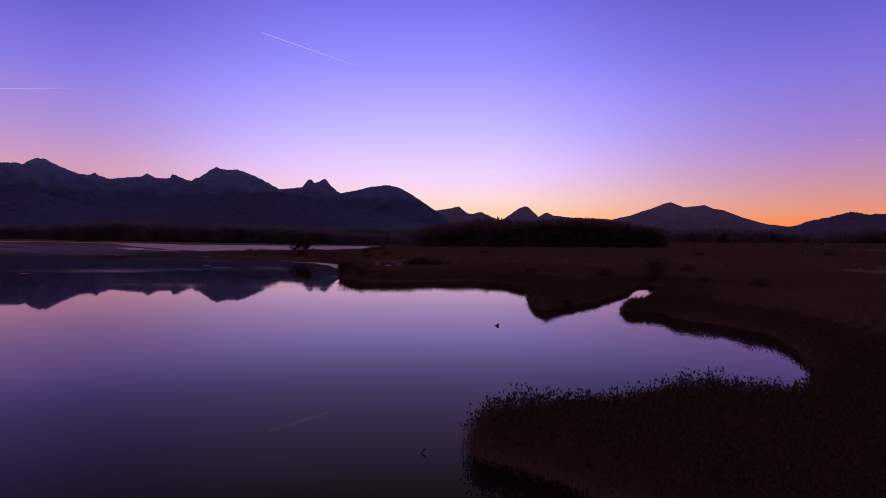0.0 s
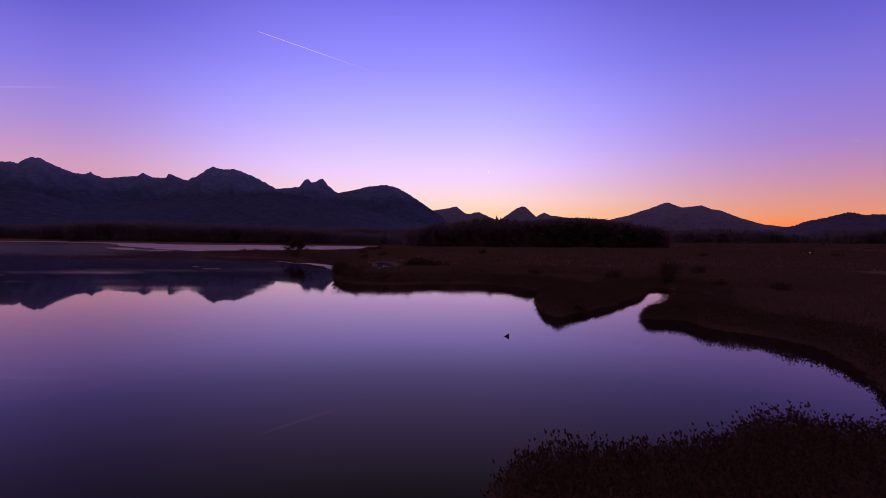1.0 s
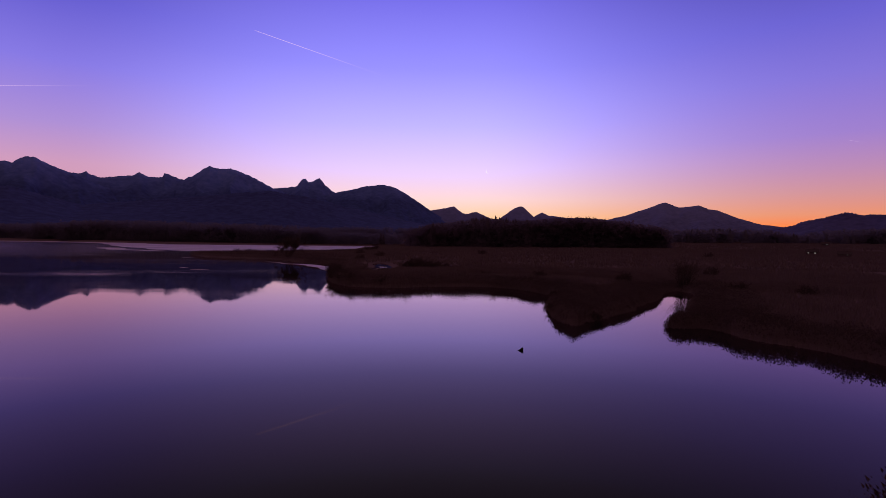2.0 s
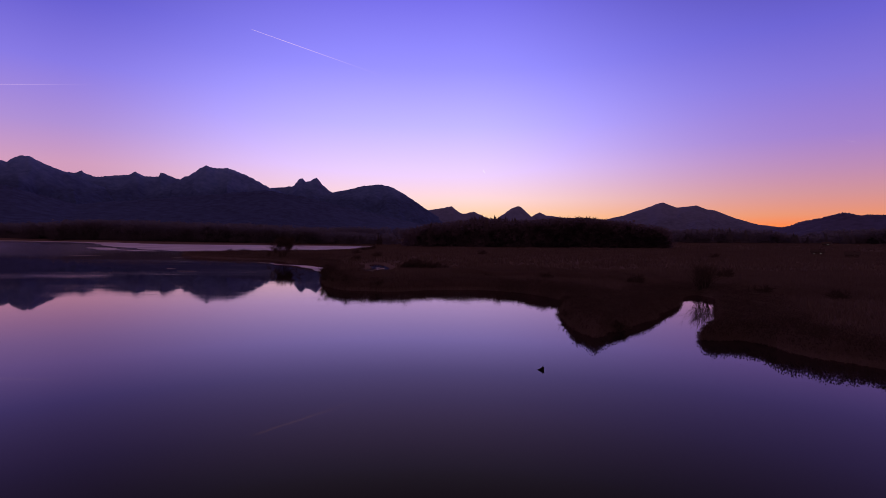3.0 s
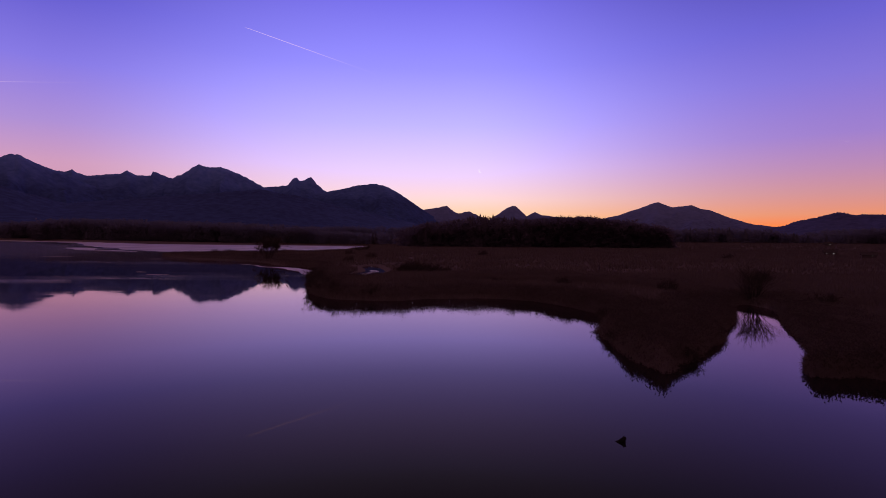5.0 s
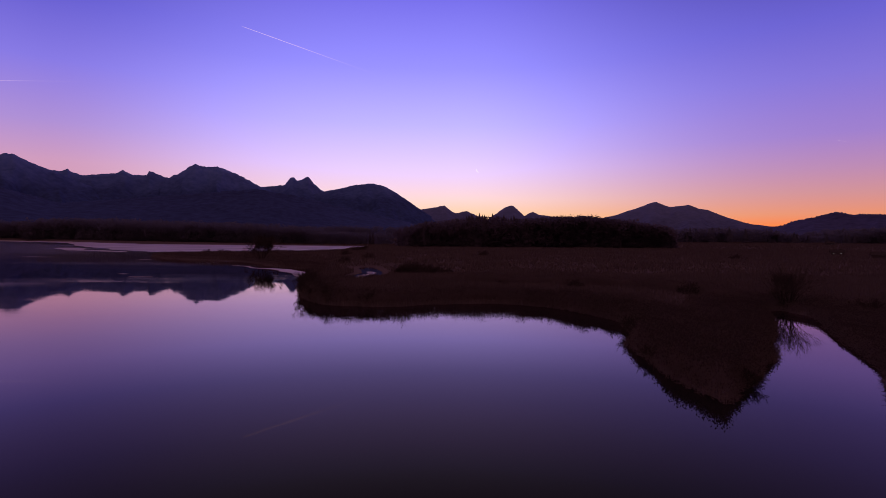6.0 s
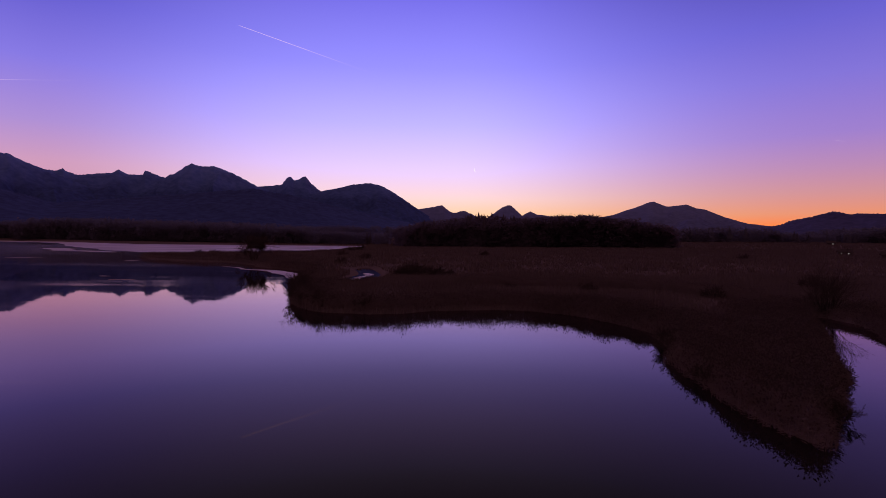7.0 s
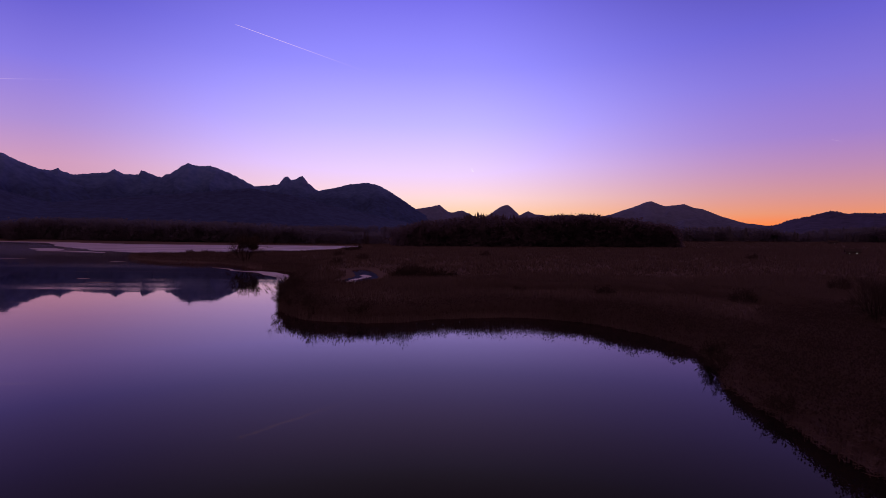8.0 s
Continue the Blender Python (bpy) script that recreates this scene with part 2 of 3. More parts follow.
# ---- mesh helpers ----
def raw_mesh(name, verts, faces, mat, smooth=False, second=None, index=None):
    """A mesh from arrays of computed vertices and equal-sided faces."""
    verts, faces = np.asarray(verts, dtype=np.float32), np.asarray(faces, dtype=np.int32)
    me = bpy.data.meshes.new(name)
    n, k = faces.shape
    me.vertices.add(len(verts))
    me.vertices.foreach_set("co", verts.ravel())
    me.loops.add(n * k)
    me.loops.foreach_set("vertex_index", faces.ravel())
    me.polygons.add(n)
    me.polygons.foreach_set("loop_start", np.arange(0, n * k, k, dtype=np.int32))
    me.polygons.foreach_set("loop_total", np.full(n, k, dtype=np.int32))
    me.update(calc_edges=True)
    if smooth:
        me.polygons.foreach_set("use_smooth", np.ones(n, dtype=bool))
    me.materials.append(mat)
    if second:
        me.materials.append(second)
        me.polygons.foreach_set("material_index", np.asarray(index, dtype=np.int32))
    return me


def part(name, data, parent, label=""):
    ob = new(name, data)
    ob.parent = parent
    return tagged(ob, label) if label else ob


def grid_faces(rows, cols):
    i = np.arange((rows - 1) * (cols - 1))
    a = i // (cols - 1) * cols + i % (cols - 1)
    return np.stack([a, a + 1, a + cols + 1, a + cols], -1)


def smooth_line(points, steps=8, closed=True):
    """A rounded curve through the corners of a plan."""
    P = np.array(points, dtype=float)
    n = len(P)
    out = []
    for i in range(n if closed else n - 1):
        a, b, c, d = (P[(i + k) % n] if closed else P[min(max(i + k, 0), n - 1)] for k in (-1, 0, 1, 2))
        for s in np.arange(steps) / steps:
            out.append(0.5 * (2 * b + (c - a) * s + (2 * a - 5 * b + 4 * c - d) * s * s + (3 * b - a - 3 * c + d) * s ** 3))
    return np.array(out)


def signed_distance(x, y, line):
    """Distance to a closed outline, positive inside."""
    best, inside = np.full(x.shape, 1e9), np.zeros(x.shape, dtype=bool)
    q = np.roll(line, -1, 0)
    for (ax, ay), (bx, by) in zip(line, q):
        dx, dy = bx - ax, by - ay
        s = np.clip(((x - ax) * dx + (y - ay) * dy) / (dx * dx + dy * dy + 1e-9), 0, 1)
        best = np.minimum(best, (x - ax - s * dx) ** 2 + (y - ay - s * dy) ** 2)
        if ay != by:
            hit = ((ay > y) != (by > y)) & (x < dx * (y - ay) / dy + ax)
            inside ^= hit
    return np.where(inside, 1, -1) * np.sqrt(best)


rng = np.random.default_rng(11)
WAVES = [(rng.uniform(-1, 1, 2), rng.uniform(0, 6.3)) for _ in range(24)]


def lumps(x, y, size, octaves=4):
    """Smooth pseudo-random relief, about -1 to 1."""
    total, amp = np.zeros(np.shape(x)), 1.0
    for o in range(octaves):
        f = 2 ** o * 3.0 / size
        for k in range(5):
            (a, b), ph = WAVES[(o * 5 + k) % 24]
            n = math.hypot(a, b) + 1e-6
            total = total + amp * np.sin((a / n * x + b / n * y) * f * (0.7 + 0.12 * k) + ph + 1.7 * k) / 2.6
        amp *= 0.5
    return total / 1.6


# ---- the lake: shore stretches, walked round the water ----
near_spit = [(70, -110), (46, -30), (30, 6), (16, 21), (8, 27.5), (4.6, 30), (4.8, 32), (8, 34.6), (13, 36), (18, 37.2), (23, 39.6), (29, 38.9), (33.6, 42.2)]
bay = [(38.2, 47.6), (42.4, 54.8), (45.4, 61.7), (46.8, 67), (45.2, 74.4), (41.2, 80.2), (40.3, 86), (39.2, 89.4), (35.4, 88.5), (33.7, 89.3), (35.2, 91.5), (39.8, 97.2), (43.9, 104), (47.6, 111)]
channel = [(50.8, 117.5), (55, 124.5), (58.2, 131), (58.4, 138.5), (54.4, 136.6), (47.6, 124)]
peninsula = [(44.2, 119.0), (39.0, 111.7), (33.5, 103.7), (27.8, 97.5), (23.7, 92.5), (20.7, 89.9), (19.2, 92.4), (19.6, 97), (19.6, 104), (20.7, 109), (22.7, 114), (24.6, 120), (25.4, 126)]
cape = [(24, 131), (21, 137), (15, 142.5), (7, 145), (-2, 143), (-9, 140.3), (-17, 139.8), (-23, 142.5), (-27, 148), (-30.3, 157), (-34, 170), (-38, 188)]
inlet = [(-41, 205), (-44, 222), (-51, 233), (-66, 246), (-78, 263), (-92, 275), (-118, 284), (-143, 306), (-152, 322), (-146, 342), (-122, 356), (-100, 378)]
far_shore = [(-84, 430), (-72, 500), (-74, 556), (-95, 578), (-200, 582), (-290, 576), (-450, 668), (-620, 715), (-1100, 760), (-1900, 500), (-1700, -500), (-400, -800)]
LAKE = smooth_line(near_spit + bay + channel + peninsula + cape + inlet + far_shore, 10)
LAKE = LAKE + 0.6 * np.stack([lumps(LAKE[:, 0], LAKE[:, 1], 4.5, 3), lumps(LAKE[:, 1], LAKE[:, 0] + 40, 4.5, 3)], -1)
CREEK = smooth_line([(-26, 198), (-26.6, 205), (-26.2, 212), (-25.6, 218), (-27, 227), (-30, 241), (-28, 246), (-24.6, 236), (-21.4, 223), (-20, 211), (-20.9, 206), (-22.6, 204.5), (-23, 199)])
PUDDLE = smooth_line([(-23.8, 184.4), (-22.4, 186.8), (-20.4, 186.6), (-20.8, 184.2)])


def water_depth(x, y):
    """Metres into the water from the nearest bank; negative on land."""
    return np.maximum(np.maximum(signed_distance(x, y, LAKE), signed_distance(x, y, CREEK)), signed_distance(x, y, PUDDLE))


def spaced(lo, dense_lo, dense_hi, hi, step, growth):
    mid = list(np.arange(dense_lo, dense_hi, step))
    right, d = [dense_hi], step
    while right[-1] < hi:
        d *= growth
        right.append(min(right[-1] + d, hi))
    left, d = [dense_lo - step], step
    while left[-1] > lo:
        d *= growth
        left.append(max(left[-1] - d, lo))
    return np.array(left[::-1] + mid + right)


def ground_height(x, y, d):
    r = np.hypot(x, y)
    # the marsh is lowered round the creek to fit the camera's view
    low = np.clip(1.2 + np.maximum(signed_distance(x, y, CREEK), signed_distance(x, y, PUDDLE)) / 10, 0, 1)
    land = (0.62 + 0.16 * lumps(x, y, 14)) * (1 - 0.65 * low) + np.clip((r - 650) / 1500, 0, 1) * 8 * (1 + 0.4 * lumps(x, y, 500, 3))
    bed = -1.4 + 0.1 * lumps(x, y, 8)
    s = np.clip((d + 1.2) / 2.0, 0, 1)
    s = s * s * (3 - 2 * s)
    return land * (1 - s) + bed * s


gx = spaced(-4850, -62, 84, 4850, 1.1, 1.06)
gy = spaced(-4850, 18, 205, 4850, 1.1, 1.06)
GX, GY = np.meshgrid(gx, gy)
DEPTH = water_depth(GX.ravel(), GY.ravel())
GZ = ground_height(GX.ravel(), GY.ravel(), DEPTH)
ground = new("ground", raw_mesh("ground", np.stack([GX.ravel(), GY.ravel(), GZ], -1), grid_faces(len(gy), len(gx)), MARSH, True))
tagged(ground, "brown boggy marsh ground round the lake", "ground", kind="structure")

wx = np.array([-4850, -2000, -800, -300, -100, 0, 100, 4850.0])
wy = np.array([-4850, -1000, -200, 0, 100, 200, 400, 800, 4850.0])
WX, WY = np.meshgrid(wx, wy)
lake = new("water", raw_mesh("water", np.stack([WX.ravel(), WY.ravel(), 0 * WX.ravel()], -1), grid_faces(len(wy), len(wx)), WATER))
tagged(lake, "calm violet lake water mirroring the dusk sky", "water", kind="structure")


# ---- mountains ----
def mountain(name, label, ridge, distance, depth, mat, rugged, seed, teeth=0.0, spurs=0.42):
    """A massif whose crest is fitted to the camera's view by summits and saddles (bearing in degrees, height in
    metres).
    """
    b = np.array([p[0] for p in ridge])
    h = np.array([p[1] for p in ridge])
    az = np.arange(b[0], b[-1], 0.07)
    crest = np.interp(az, b, h)
    arc = np.radians(az) * distance
    crest = crest + rugged * (3.2 * lumps(arc + seed * 977, arc * 0 + seed, 55, 3) + 3.0 * lumps(arc + seed * 313, arc * 0, 17, 2))
    # the notches of the crest fade out down the slope
    kernel = np.hanning(47)
    slope = np.convolve(np.pad(crest, 23, mode="edge"), kernel / kernel.sum(), mode="valid")
    trees = teeth * np.random.default_rng(seed).uniform(0, 1, len(az)) ** 2
    rows = np.concatenate([np.linspace(-depth, 0, 26), np.linspace(0, depth * 0.6, 8)[1:]])
    verts = []
    for q in rows:
        u = abs(q) / depth if q <= 0 else q / (depth * 0.6)
        body = (1 - u) ** 1.15
        r = distance + q
        spur = np.abs(lumps(arc + seed * 131, np.full_like(arc, q * 0.55), 330, 4))
        gully = lumps(arc * 1.0 + seed * 71, np.full_like(arc, q * 0.35), 90, 3)
        z = (crest + (slope - crest) * min(1, 5 * u)) * body * (1 - spurs * spur * min(1, 3 * u)) + gully * 4 * spurs * min(1, 4 * u) * (1 - u)
        z = np.minimum(z, crest * (r / distance) - 1.0 * min(1, 20 * u)) if q < 0 else z
        z = z + trees * (q == 0)
        a = np.radians(az)
        verts.append(np.stack([r * np.sin(a), r * np.cos(a), z * 1.0 - 6 * u], -1))
    me = raw_mesh(name, np.concatenate(verts), grid_faces(len(rows), len(az))[:, ::-1], mat, True)
    return tagged(new(name, me), label, "mountain", kind="structure")


ROCKY = "dusky blue limestone mountain with a jagged ridge"
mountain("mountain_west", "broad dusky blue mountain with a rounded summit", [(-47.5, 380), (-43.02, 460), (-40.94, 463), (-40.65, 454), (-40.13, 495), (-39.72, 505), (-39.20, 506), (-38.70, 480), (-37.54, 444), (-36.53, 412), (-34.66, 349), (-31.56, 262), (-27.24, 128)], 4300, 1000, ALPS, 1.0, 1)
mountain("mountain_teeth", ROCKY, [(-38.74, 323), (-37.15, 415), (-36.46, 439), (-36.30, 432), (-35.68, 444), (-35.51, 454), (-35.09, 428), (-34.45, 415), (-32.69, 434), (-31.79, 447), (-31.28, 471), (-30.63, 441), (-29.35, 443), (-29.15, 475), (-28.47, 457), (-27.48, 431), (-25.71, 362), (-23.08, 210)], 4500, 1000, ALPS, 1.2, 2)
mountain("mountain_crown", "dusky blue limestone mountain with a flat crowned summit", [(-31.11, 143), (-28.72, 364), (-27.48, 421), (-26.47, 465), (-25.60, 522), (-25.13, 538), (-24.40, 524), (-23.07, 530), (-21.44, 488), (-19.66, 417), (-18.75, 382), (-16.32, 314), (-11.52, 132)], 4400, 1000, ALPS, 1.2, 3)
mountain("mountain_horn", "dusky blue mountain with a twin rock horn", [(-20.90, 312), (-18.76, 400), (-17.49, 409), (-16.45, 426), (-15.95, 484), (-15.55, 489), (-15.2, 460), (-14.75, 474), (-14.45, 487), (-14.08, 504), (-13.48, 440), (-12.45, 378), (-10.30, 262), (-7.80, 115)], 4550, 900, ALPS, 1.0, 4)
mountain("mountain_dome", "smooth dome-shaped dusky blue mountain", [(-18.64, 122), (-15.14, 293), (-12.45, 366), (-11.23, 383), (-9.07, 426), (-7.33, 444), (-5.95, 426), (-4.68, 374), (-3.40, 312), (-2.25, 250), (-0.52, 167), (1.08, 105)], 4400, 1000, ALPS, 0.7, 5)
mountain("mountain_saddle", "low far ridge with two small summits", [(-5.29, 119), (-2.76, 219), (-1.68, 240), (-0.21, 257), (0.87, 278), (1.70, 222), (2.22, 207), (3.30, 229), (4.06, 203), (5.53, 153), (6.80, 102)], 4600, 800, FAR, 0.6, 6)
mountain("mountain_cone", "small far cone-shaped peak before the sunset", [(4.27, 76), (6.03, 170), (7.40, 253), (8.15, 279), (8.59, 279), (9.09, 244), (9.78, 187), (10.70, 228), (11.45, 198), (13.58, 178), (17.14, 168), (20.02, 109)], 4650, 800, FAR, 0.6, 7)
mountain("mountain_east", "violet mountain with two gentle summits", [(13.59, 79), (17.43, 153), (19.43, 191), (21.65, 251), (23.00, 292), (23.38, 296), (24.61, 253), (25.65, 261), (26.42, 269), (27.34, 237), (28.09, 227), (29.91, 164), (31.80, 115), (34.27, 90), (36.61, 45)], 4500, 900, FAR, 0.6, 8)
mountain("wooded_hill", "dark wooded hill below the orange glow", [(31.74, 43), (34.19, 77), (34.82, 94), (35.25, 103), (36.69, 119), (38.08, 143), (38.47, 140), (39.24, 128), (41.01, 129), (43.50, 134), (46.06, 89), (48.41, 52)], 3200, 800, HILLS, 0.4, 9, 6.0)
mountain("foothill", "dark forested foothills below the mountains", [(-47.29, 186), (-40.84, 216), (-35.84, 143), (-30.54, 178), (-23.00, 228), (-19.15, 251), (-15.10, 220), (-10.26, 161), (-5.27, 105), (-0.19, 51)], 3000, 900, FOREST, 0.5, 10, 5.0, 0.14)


# ---- contrails and moon ----
def glowing(name, colour, strength, fade=False):
    m = bpy.data.materials.new(name)
    m.use_nodes = True
    nodes, links = nodes_of(m.node_tree)
    e = nodes.new("ShaderNodeEmission")
    e.inputs["Color"].default_value, e.inputs["Strength"].default_value = (*colour, 1), strength
    o = nodes.new("ShaderNodeOutputMaterial")
    if not fade:
        links.new(e.outputs[0], o.inputs["Surface"])
        return m
    c = nodes.new("ShaderNodeTexCoord")
    s = nodes.new("ShaderNodeSeparateXYZ")
    links.new(c.outputs["Generated"], s.inputs[0])
    r = ramp(nodes, [(0.0, (0.0, 0.0, 0.0)), (0.03, (0.55, 0.55, 0.55)), (0.3, (0.46, 0.46, 0.46)), (0.55, (0.2, 0.2, 0.2)), (0.75, (0.05, 0.05, 0.05)), (1.0, (0, 0, 0))])
    links.new(s.outputs["X"], r.inputs[0])
    t = nodes.new("ShaderNodeBsdfTransparent")
    x = nodes.new("ShaderNodeMixShader")
    links.new(r.outputs[0], x.inputs[0])
    links.new(t.outputs[0], x.inputs[1])
    links.new(e.outputs[0], x.inputs[2])
    links.new(x.outputs[0], o.inputs["Surface"])
    return m


# the trails emit: sunlight on the vapour is put in as glow
CONTRAIL = glowing("glowing_contrail", srgb(236, 200, 250), 1.0, True)


def contrail(head, tail, width, label):
    """A tapered vapour trail, thin at the aircraft's end, its own x axis along it."""
    a, b = Vector(head), Vector(tail)
    length = (b - a).length
    verts, n = [], 24
    for i in range(n + 1):
        s = i / n
        w = width * (0.35 + 0.65 * s)
        for k in range(6):
            ang = k * math.pi / 3
            verts.append((s * length, w * math.cos(ang) * (1 + 0.1 * math.sin(9 * s)), w * math.sin(ang)))
    faces = [(i * 6 + k, i * 6 + (k + 1) % 6, i * 6 + 6 + (k + 1) % 6, i * 6 + 6 + k) for i in range(n) for k in range(6)]
    ob = new("contrail", raw_mesh("contrail", verts, faces, CONTRAIL, True))
    ob.matrix_world = Matrix.Translation(a) @ (b - a).to_track_quat("X", "Z").to_matrix().to_4x4()
    return tagged(ob, label, "contrail", "contrails")


contrail((-1685, 4426, 1778), (-560, 4730, 1475), 4.2, "long pale pink contrail slanting down the violet sky")
contrail((-3400, 3290, 954), (-2640, 3900, 1136), 2.4, "thin straight pink contrail over the mountains")
contrail((2931, 3728, 735), (2999, 3673, 706), 1.0, "tiny faint contrail near the sunset")

moon_bm = bmesh.new()
outer = [moon_bm.verts.new((21 * math.sin(a), 0, 21 * math.cos(a))) for a in np.linspace(0.25, math.pi - 0.25, 20)]
inner = [moon_bm.verts.new((14 * math.sin(a) - 0.5 + 1.0, 0, 21 * math.cos(a))) for a in np.linspace(0.25, math.pi - 0.25, 20)]
for i in range(19):
    moon_bm.faces.new((outer[i], outer[i + 1], inner[i + 1], inner[i]))
moon_me = bpy.data.meshes.new("moon")
moon_bm.to_mesh(moon_me)
moon_me.materials.append(glowing("moonlight", srgb(255, 240, 246), 1.0))
moon = tagged(new("moon", moon_me), "thin pale crescent moon low in the dusk", "moon")
moon.matrix_world = Matrix.Translation((385, 4714, 611)) @ pose(0, 0, 0, 0, 155, -5)


# ---- woods ----
def spruce_shape(r):
    """One conifer of unit height: trunk spike and ragged drooping tiers. Triangles only."""
    v, f = [], []
    tiers = 16
    for i in range(tiers):
        z0, z1 = 0.10 + 0.84 * i / tiers, 0.10 + 0.84 * (i + 1) / tiers + 0.20
        w = 0.17 * (1 - i / tiers) ** 0.85 + 0.012
        n, base = 8, len(v)
        v.append((0, 0, min(z1, 1.0)))
        for k in range(n):
            a = 2 * math.pi * (k + r.uniform(-0.3, 0.3)) / n
            q = w * r.uniform(0.6, 1.15)
            v.append((q * math.cos(a), q * math.sin(a), z0 - r.uniform(0.02, 0.11)))
        f += [(base, base + 1 + k, base + 1 + (k + 1) % n) for k in range(n)]
    base = len(v)
    v += [(0.012, 0, 0), (-0.006, 0.01, 0), (-0.006, -0.01, 0), (0, 0, 1.0)]
    f += [(base, base + 1, base + 3), (base + 1, base + 2, base + 3), (base + 2, base, base + 3)]
    return np.array(v), np.array(f)


def broadleaf_shape(r, n=380):
    """One deciduous crown of unit height: a trunk and many small leaf clumps with gaps between."""
    v, f = [(0.02, 0, 0), (-0.01, 0.018, 0), (-0.01, -0.018, 0), (0, 0, 0.7)], [(0, 1, 3), (1, 2, 3), (2, 0, 3)]
    lobes = [(r.uniform(-0.2, 0.2), r.uniform(-0.2, 0.2), r.uniform(0.10, 0.85), r.uniform(0.10, 0.19)) for _ in range(13)]
    for _ in range(n):
        x, y, z, s = lobes[r.integers(len(lobes))]
        d = r.normal(size=3)
        d = d / np.linalg.norm(d) * s * r.uniform(0.5, 1.05)
        c = np.array([x + d[0], y + d[1], min(z + d[2], 0.99)])
        base = len(v)
        for _ in range(3):
            v.append(tuple(c + r.normal(size=3) * 0.026))
        f.append((base, base + 1, base + 2))
    return np.array(v), np.array(f)


shape_rng = np.random.default_rng(5)
SPRUCES = [spruce_shape(shape_rng) for _ in range(8)]
BROADLEAVES = [broadleaf_shape(shape_rng) for _ in range(8)]


def scatter(shapes, x, y, z, height, wide, r):
    """Joins one shape per place, turned and scaled by chance."""
    V, F, base = [], [], 0
    for i in range(len(x)):
        v, f = shapes[r.integers(len(shapes))]
        a = r.uniform(0, 6.28)
        c, s = math.cos(a) * height[i] * wide[i], math.sin(a) * height[i] * wide[i]
        V.append(np.stack([v[:, 0] * c - v[:, 1] * s + x[i], v[:, 0] * s + v[:, 1] * c + y[i], v[:, 2] * height[i] + z[i]], -1))
        F.append(f + base)
        base += len(v)
    return np.concatenate(V), np.concatenate(F)


def wood(name, label, a, b, deep, count, tall, seed, shapes, mat, swell=0.25, ground_z=0.0, wide=1.0):
    """A stand of trees along the line a to b, `deep` metres deep, its top uneven."""
    r = np.random.default_rng(seed)
    s = np.sort(r.uniform(0, 1, count))
    d = r.uniform(-0.5, 0.5, count) * deep
    a, b = np.array(a, float), np.array(b, float)
    n = np.array([-(b - a)[1], (b - a)[0]]) / np.linalg.norm(b - a)
    P = a + s[:, None] * (b - a) + d[:, None] * n
    run = s * np.linalg.norm(b - a)
    h = np.interp(s, np.linspace(0, 1, len(tall)), tall) * (1 + swell * 0.35 * lumps(run, run * 0 + seed, 90, 3) + r.uniform(-swell, swell, count) * 0.6)
    v, f = scatter(shapes, P[:, 0], P[:, 1], np.full(count, ground_z), h, r.uniform(0.75, 1.2, count) * wide, r)
    return tagged(new(name, raw_mesh(name, v, f, mat)), label, "wood", kind="stuff")


wood("spruce_wood", "dense black wood with an even top behind the marsh", (88, 584), (243, 602), 60, 800, [30, 31.5, 33, 34, 34, 33, 32, 30.5, 28.5, 26.5, 24.5], 21, BROADLEAVES, SPRUCE, swell=0.09, wide=1.15)
wood("mixed_spruces", "dark uneven stand of spruces and leafless trees", (-38, 570), (90, 586), 70, 600, [17, 21, 24, 25, 27, 29, 28, 29, 28, 27], 26, SPRUCES[:4] + BROADLEAVES[:6], SPRUCE, swell=0.26, wide=1.3)
wood("tall_spruces", "few tall black spruces above the wood", (36, 572), (64, 578), 16, 9, [33, 35, 34], 27, SPRUCES, SPRUCE, swell=0.10, wide=1.2)
wood("lakeside_wood", "dark mixed wood along the far lake shore", (-760, 800), (-60, 640), 60, 850, [23, 24, 26, 28, 29, 29, 27, 23, 19, 15], 22, BROADLEAVES, BROADLEAF, swell=0.2, wide=1.05)
wood("lakeside_spruces", "dark spruces along the far lake shore", (-760, 830), (-60, 665), 60, 260, [22, 23, 24, 27, 28, 28, 25, 22, 17, 14], 23, SPRUCES, SPRUCE)
wood("far_tree_belt", "dark belt of trees across the far meadows", (-500, 1150), (300, 1050), 80, 400, [20, 22, 24, 26, 24, 30], 24, BROADLEAVES, BROADLEAF, ground_z=4, wide=1.1)
wood("eastern_tree_belt", "dark tree belt across the eastern meadows", (280, 1050), (1150, 1000), 160, 600, [15, 13, 14, 15, 25, 28, 27, 28, 27, 24, 17, 17, 27, 30, 29, 24, 15, 15, 20, 23, 21, 22], 25, BROADLEAVES + SPRUCES[:3], BROADLEAF, swell=0.2, ground_z=3, wide=1.6)


# ---- thin ice on the far water ----
def ice_material():
    m, nodes, links, b = material("thin_lake_ice")
    at = nodes.new("ShaderNodeNewGeometry")
    n = nodes.new("ShaderNodeTexNoise")
    n.inputs["Scale"].default_value, n.inputs["Detail"].default_value = 0.03, 7
    drawn = nodes.new("ShaderNodeMapping")
    drawn.inputs["Scale"].default_value = (0.5, 2.0, 1)
    links.new(at.outputs["Position"], drawn.inputs["Vector"])
    links.new(drawn.outputs[0], n.inputs["Vector"])
    r = ramp(nodes, [(0.30, (0.27, 0.17, 0.14)), (0.70, (0.62, 0.42, 0.34))])
    links.new(n.outputs[0], r.inputs[0])
    links.new(r.outputs[0], b.inputs["Base Color"])
    b.inputs["Roughness"].default_value = 0.5
    b.inputs["Specular IOR Level"].default_value = 0.15
    b.inputs["IOR"].default_value = 1.31
    return m


ICE = ice_material()


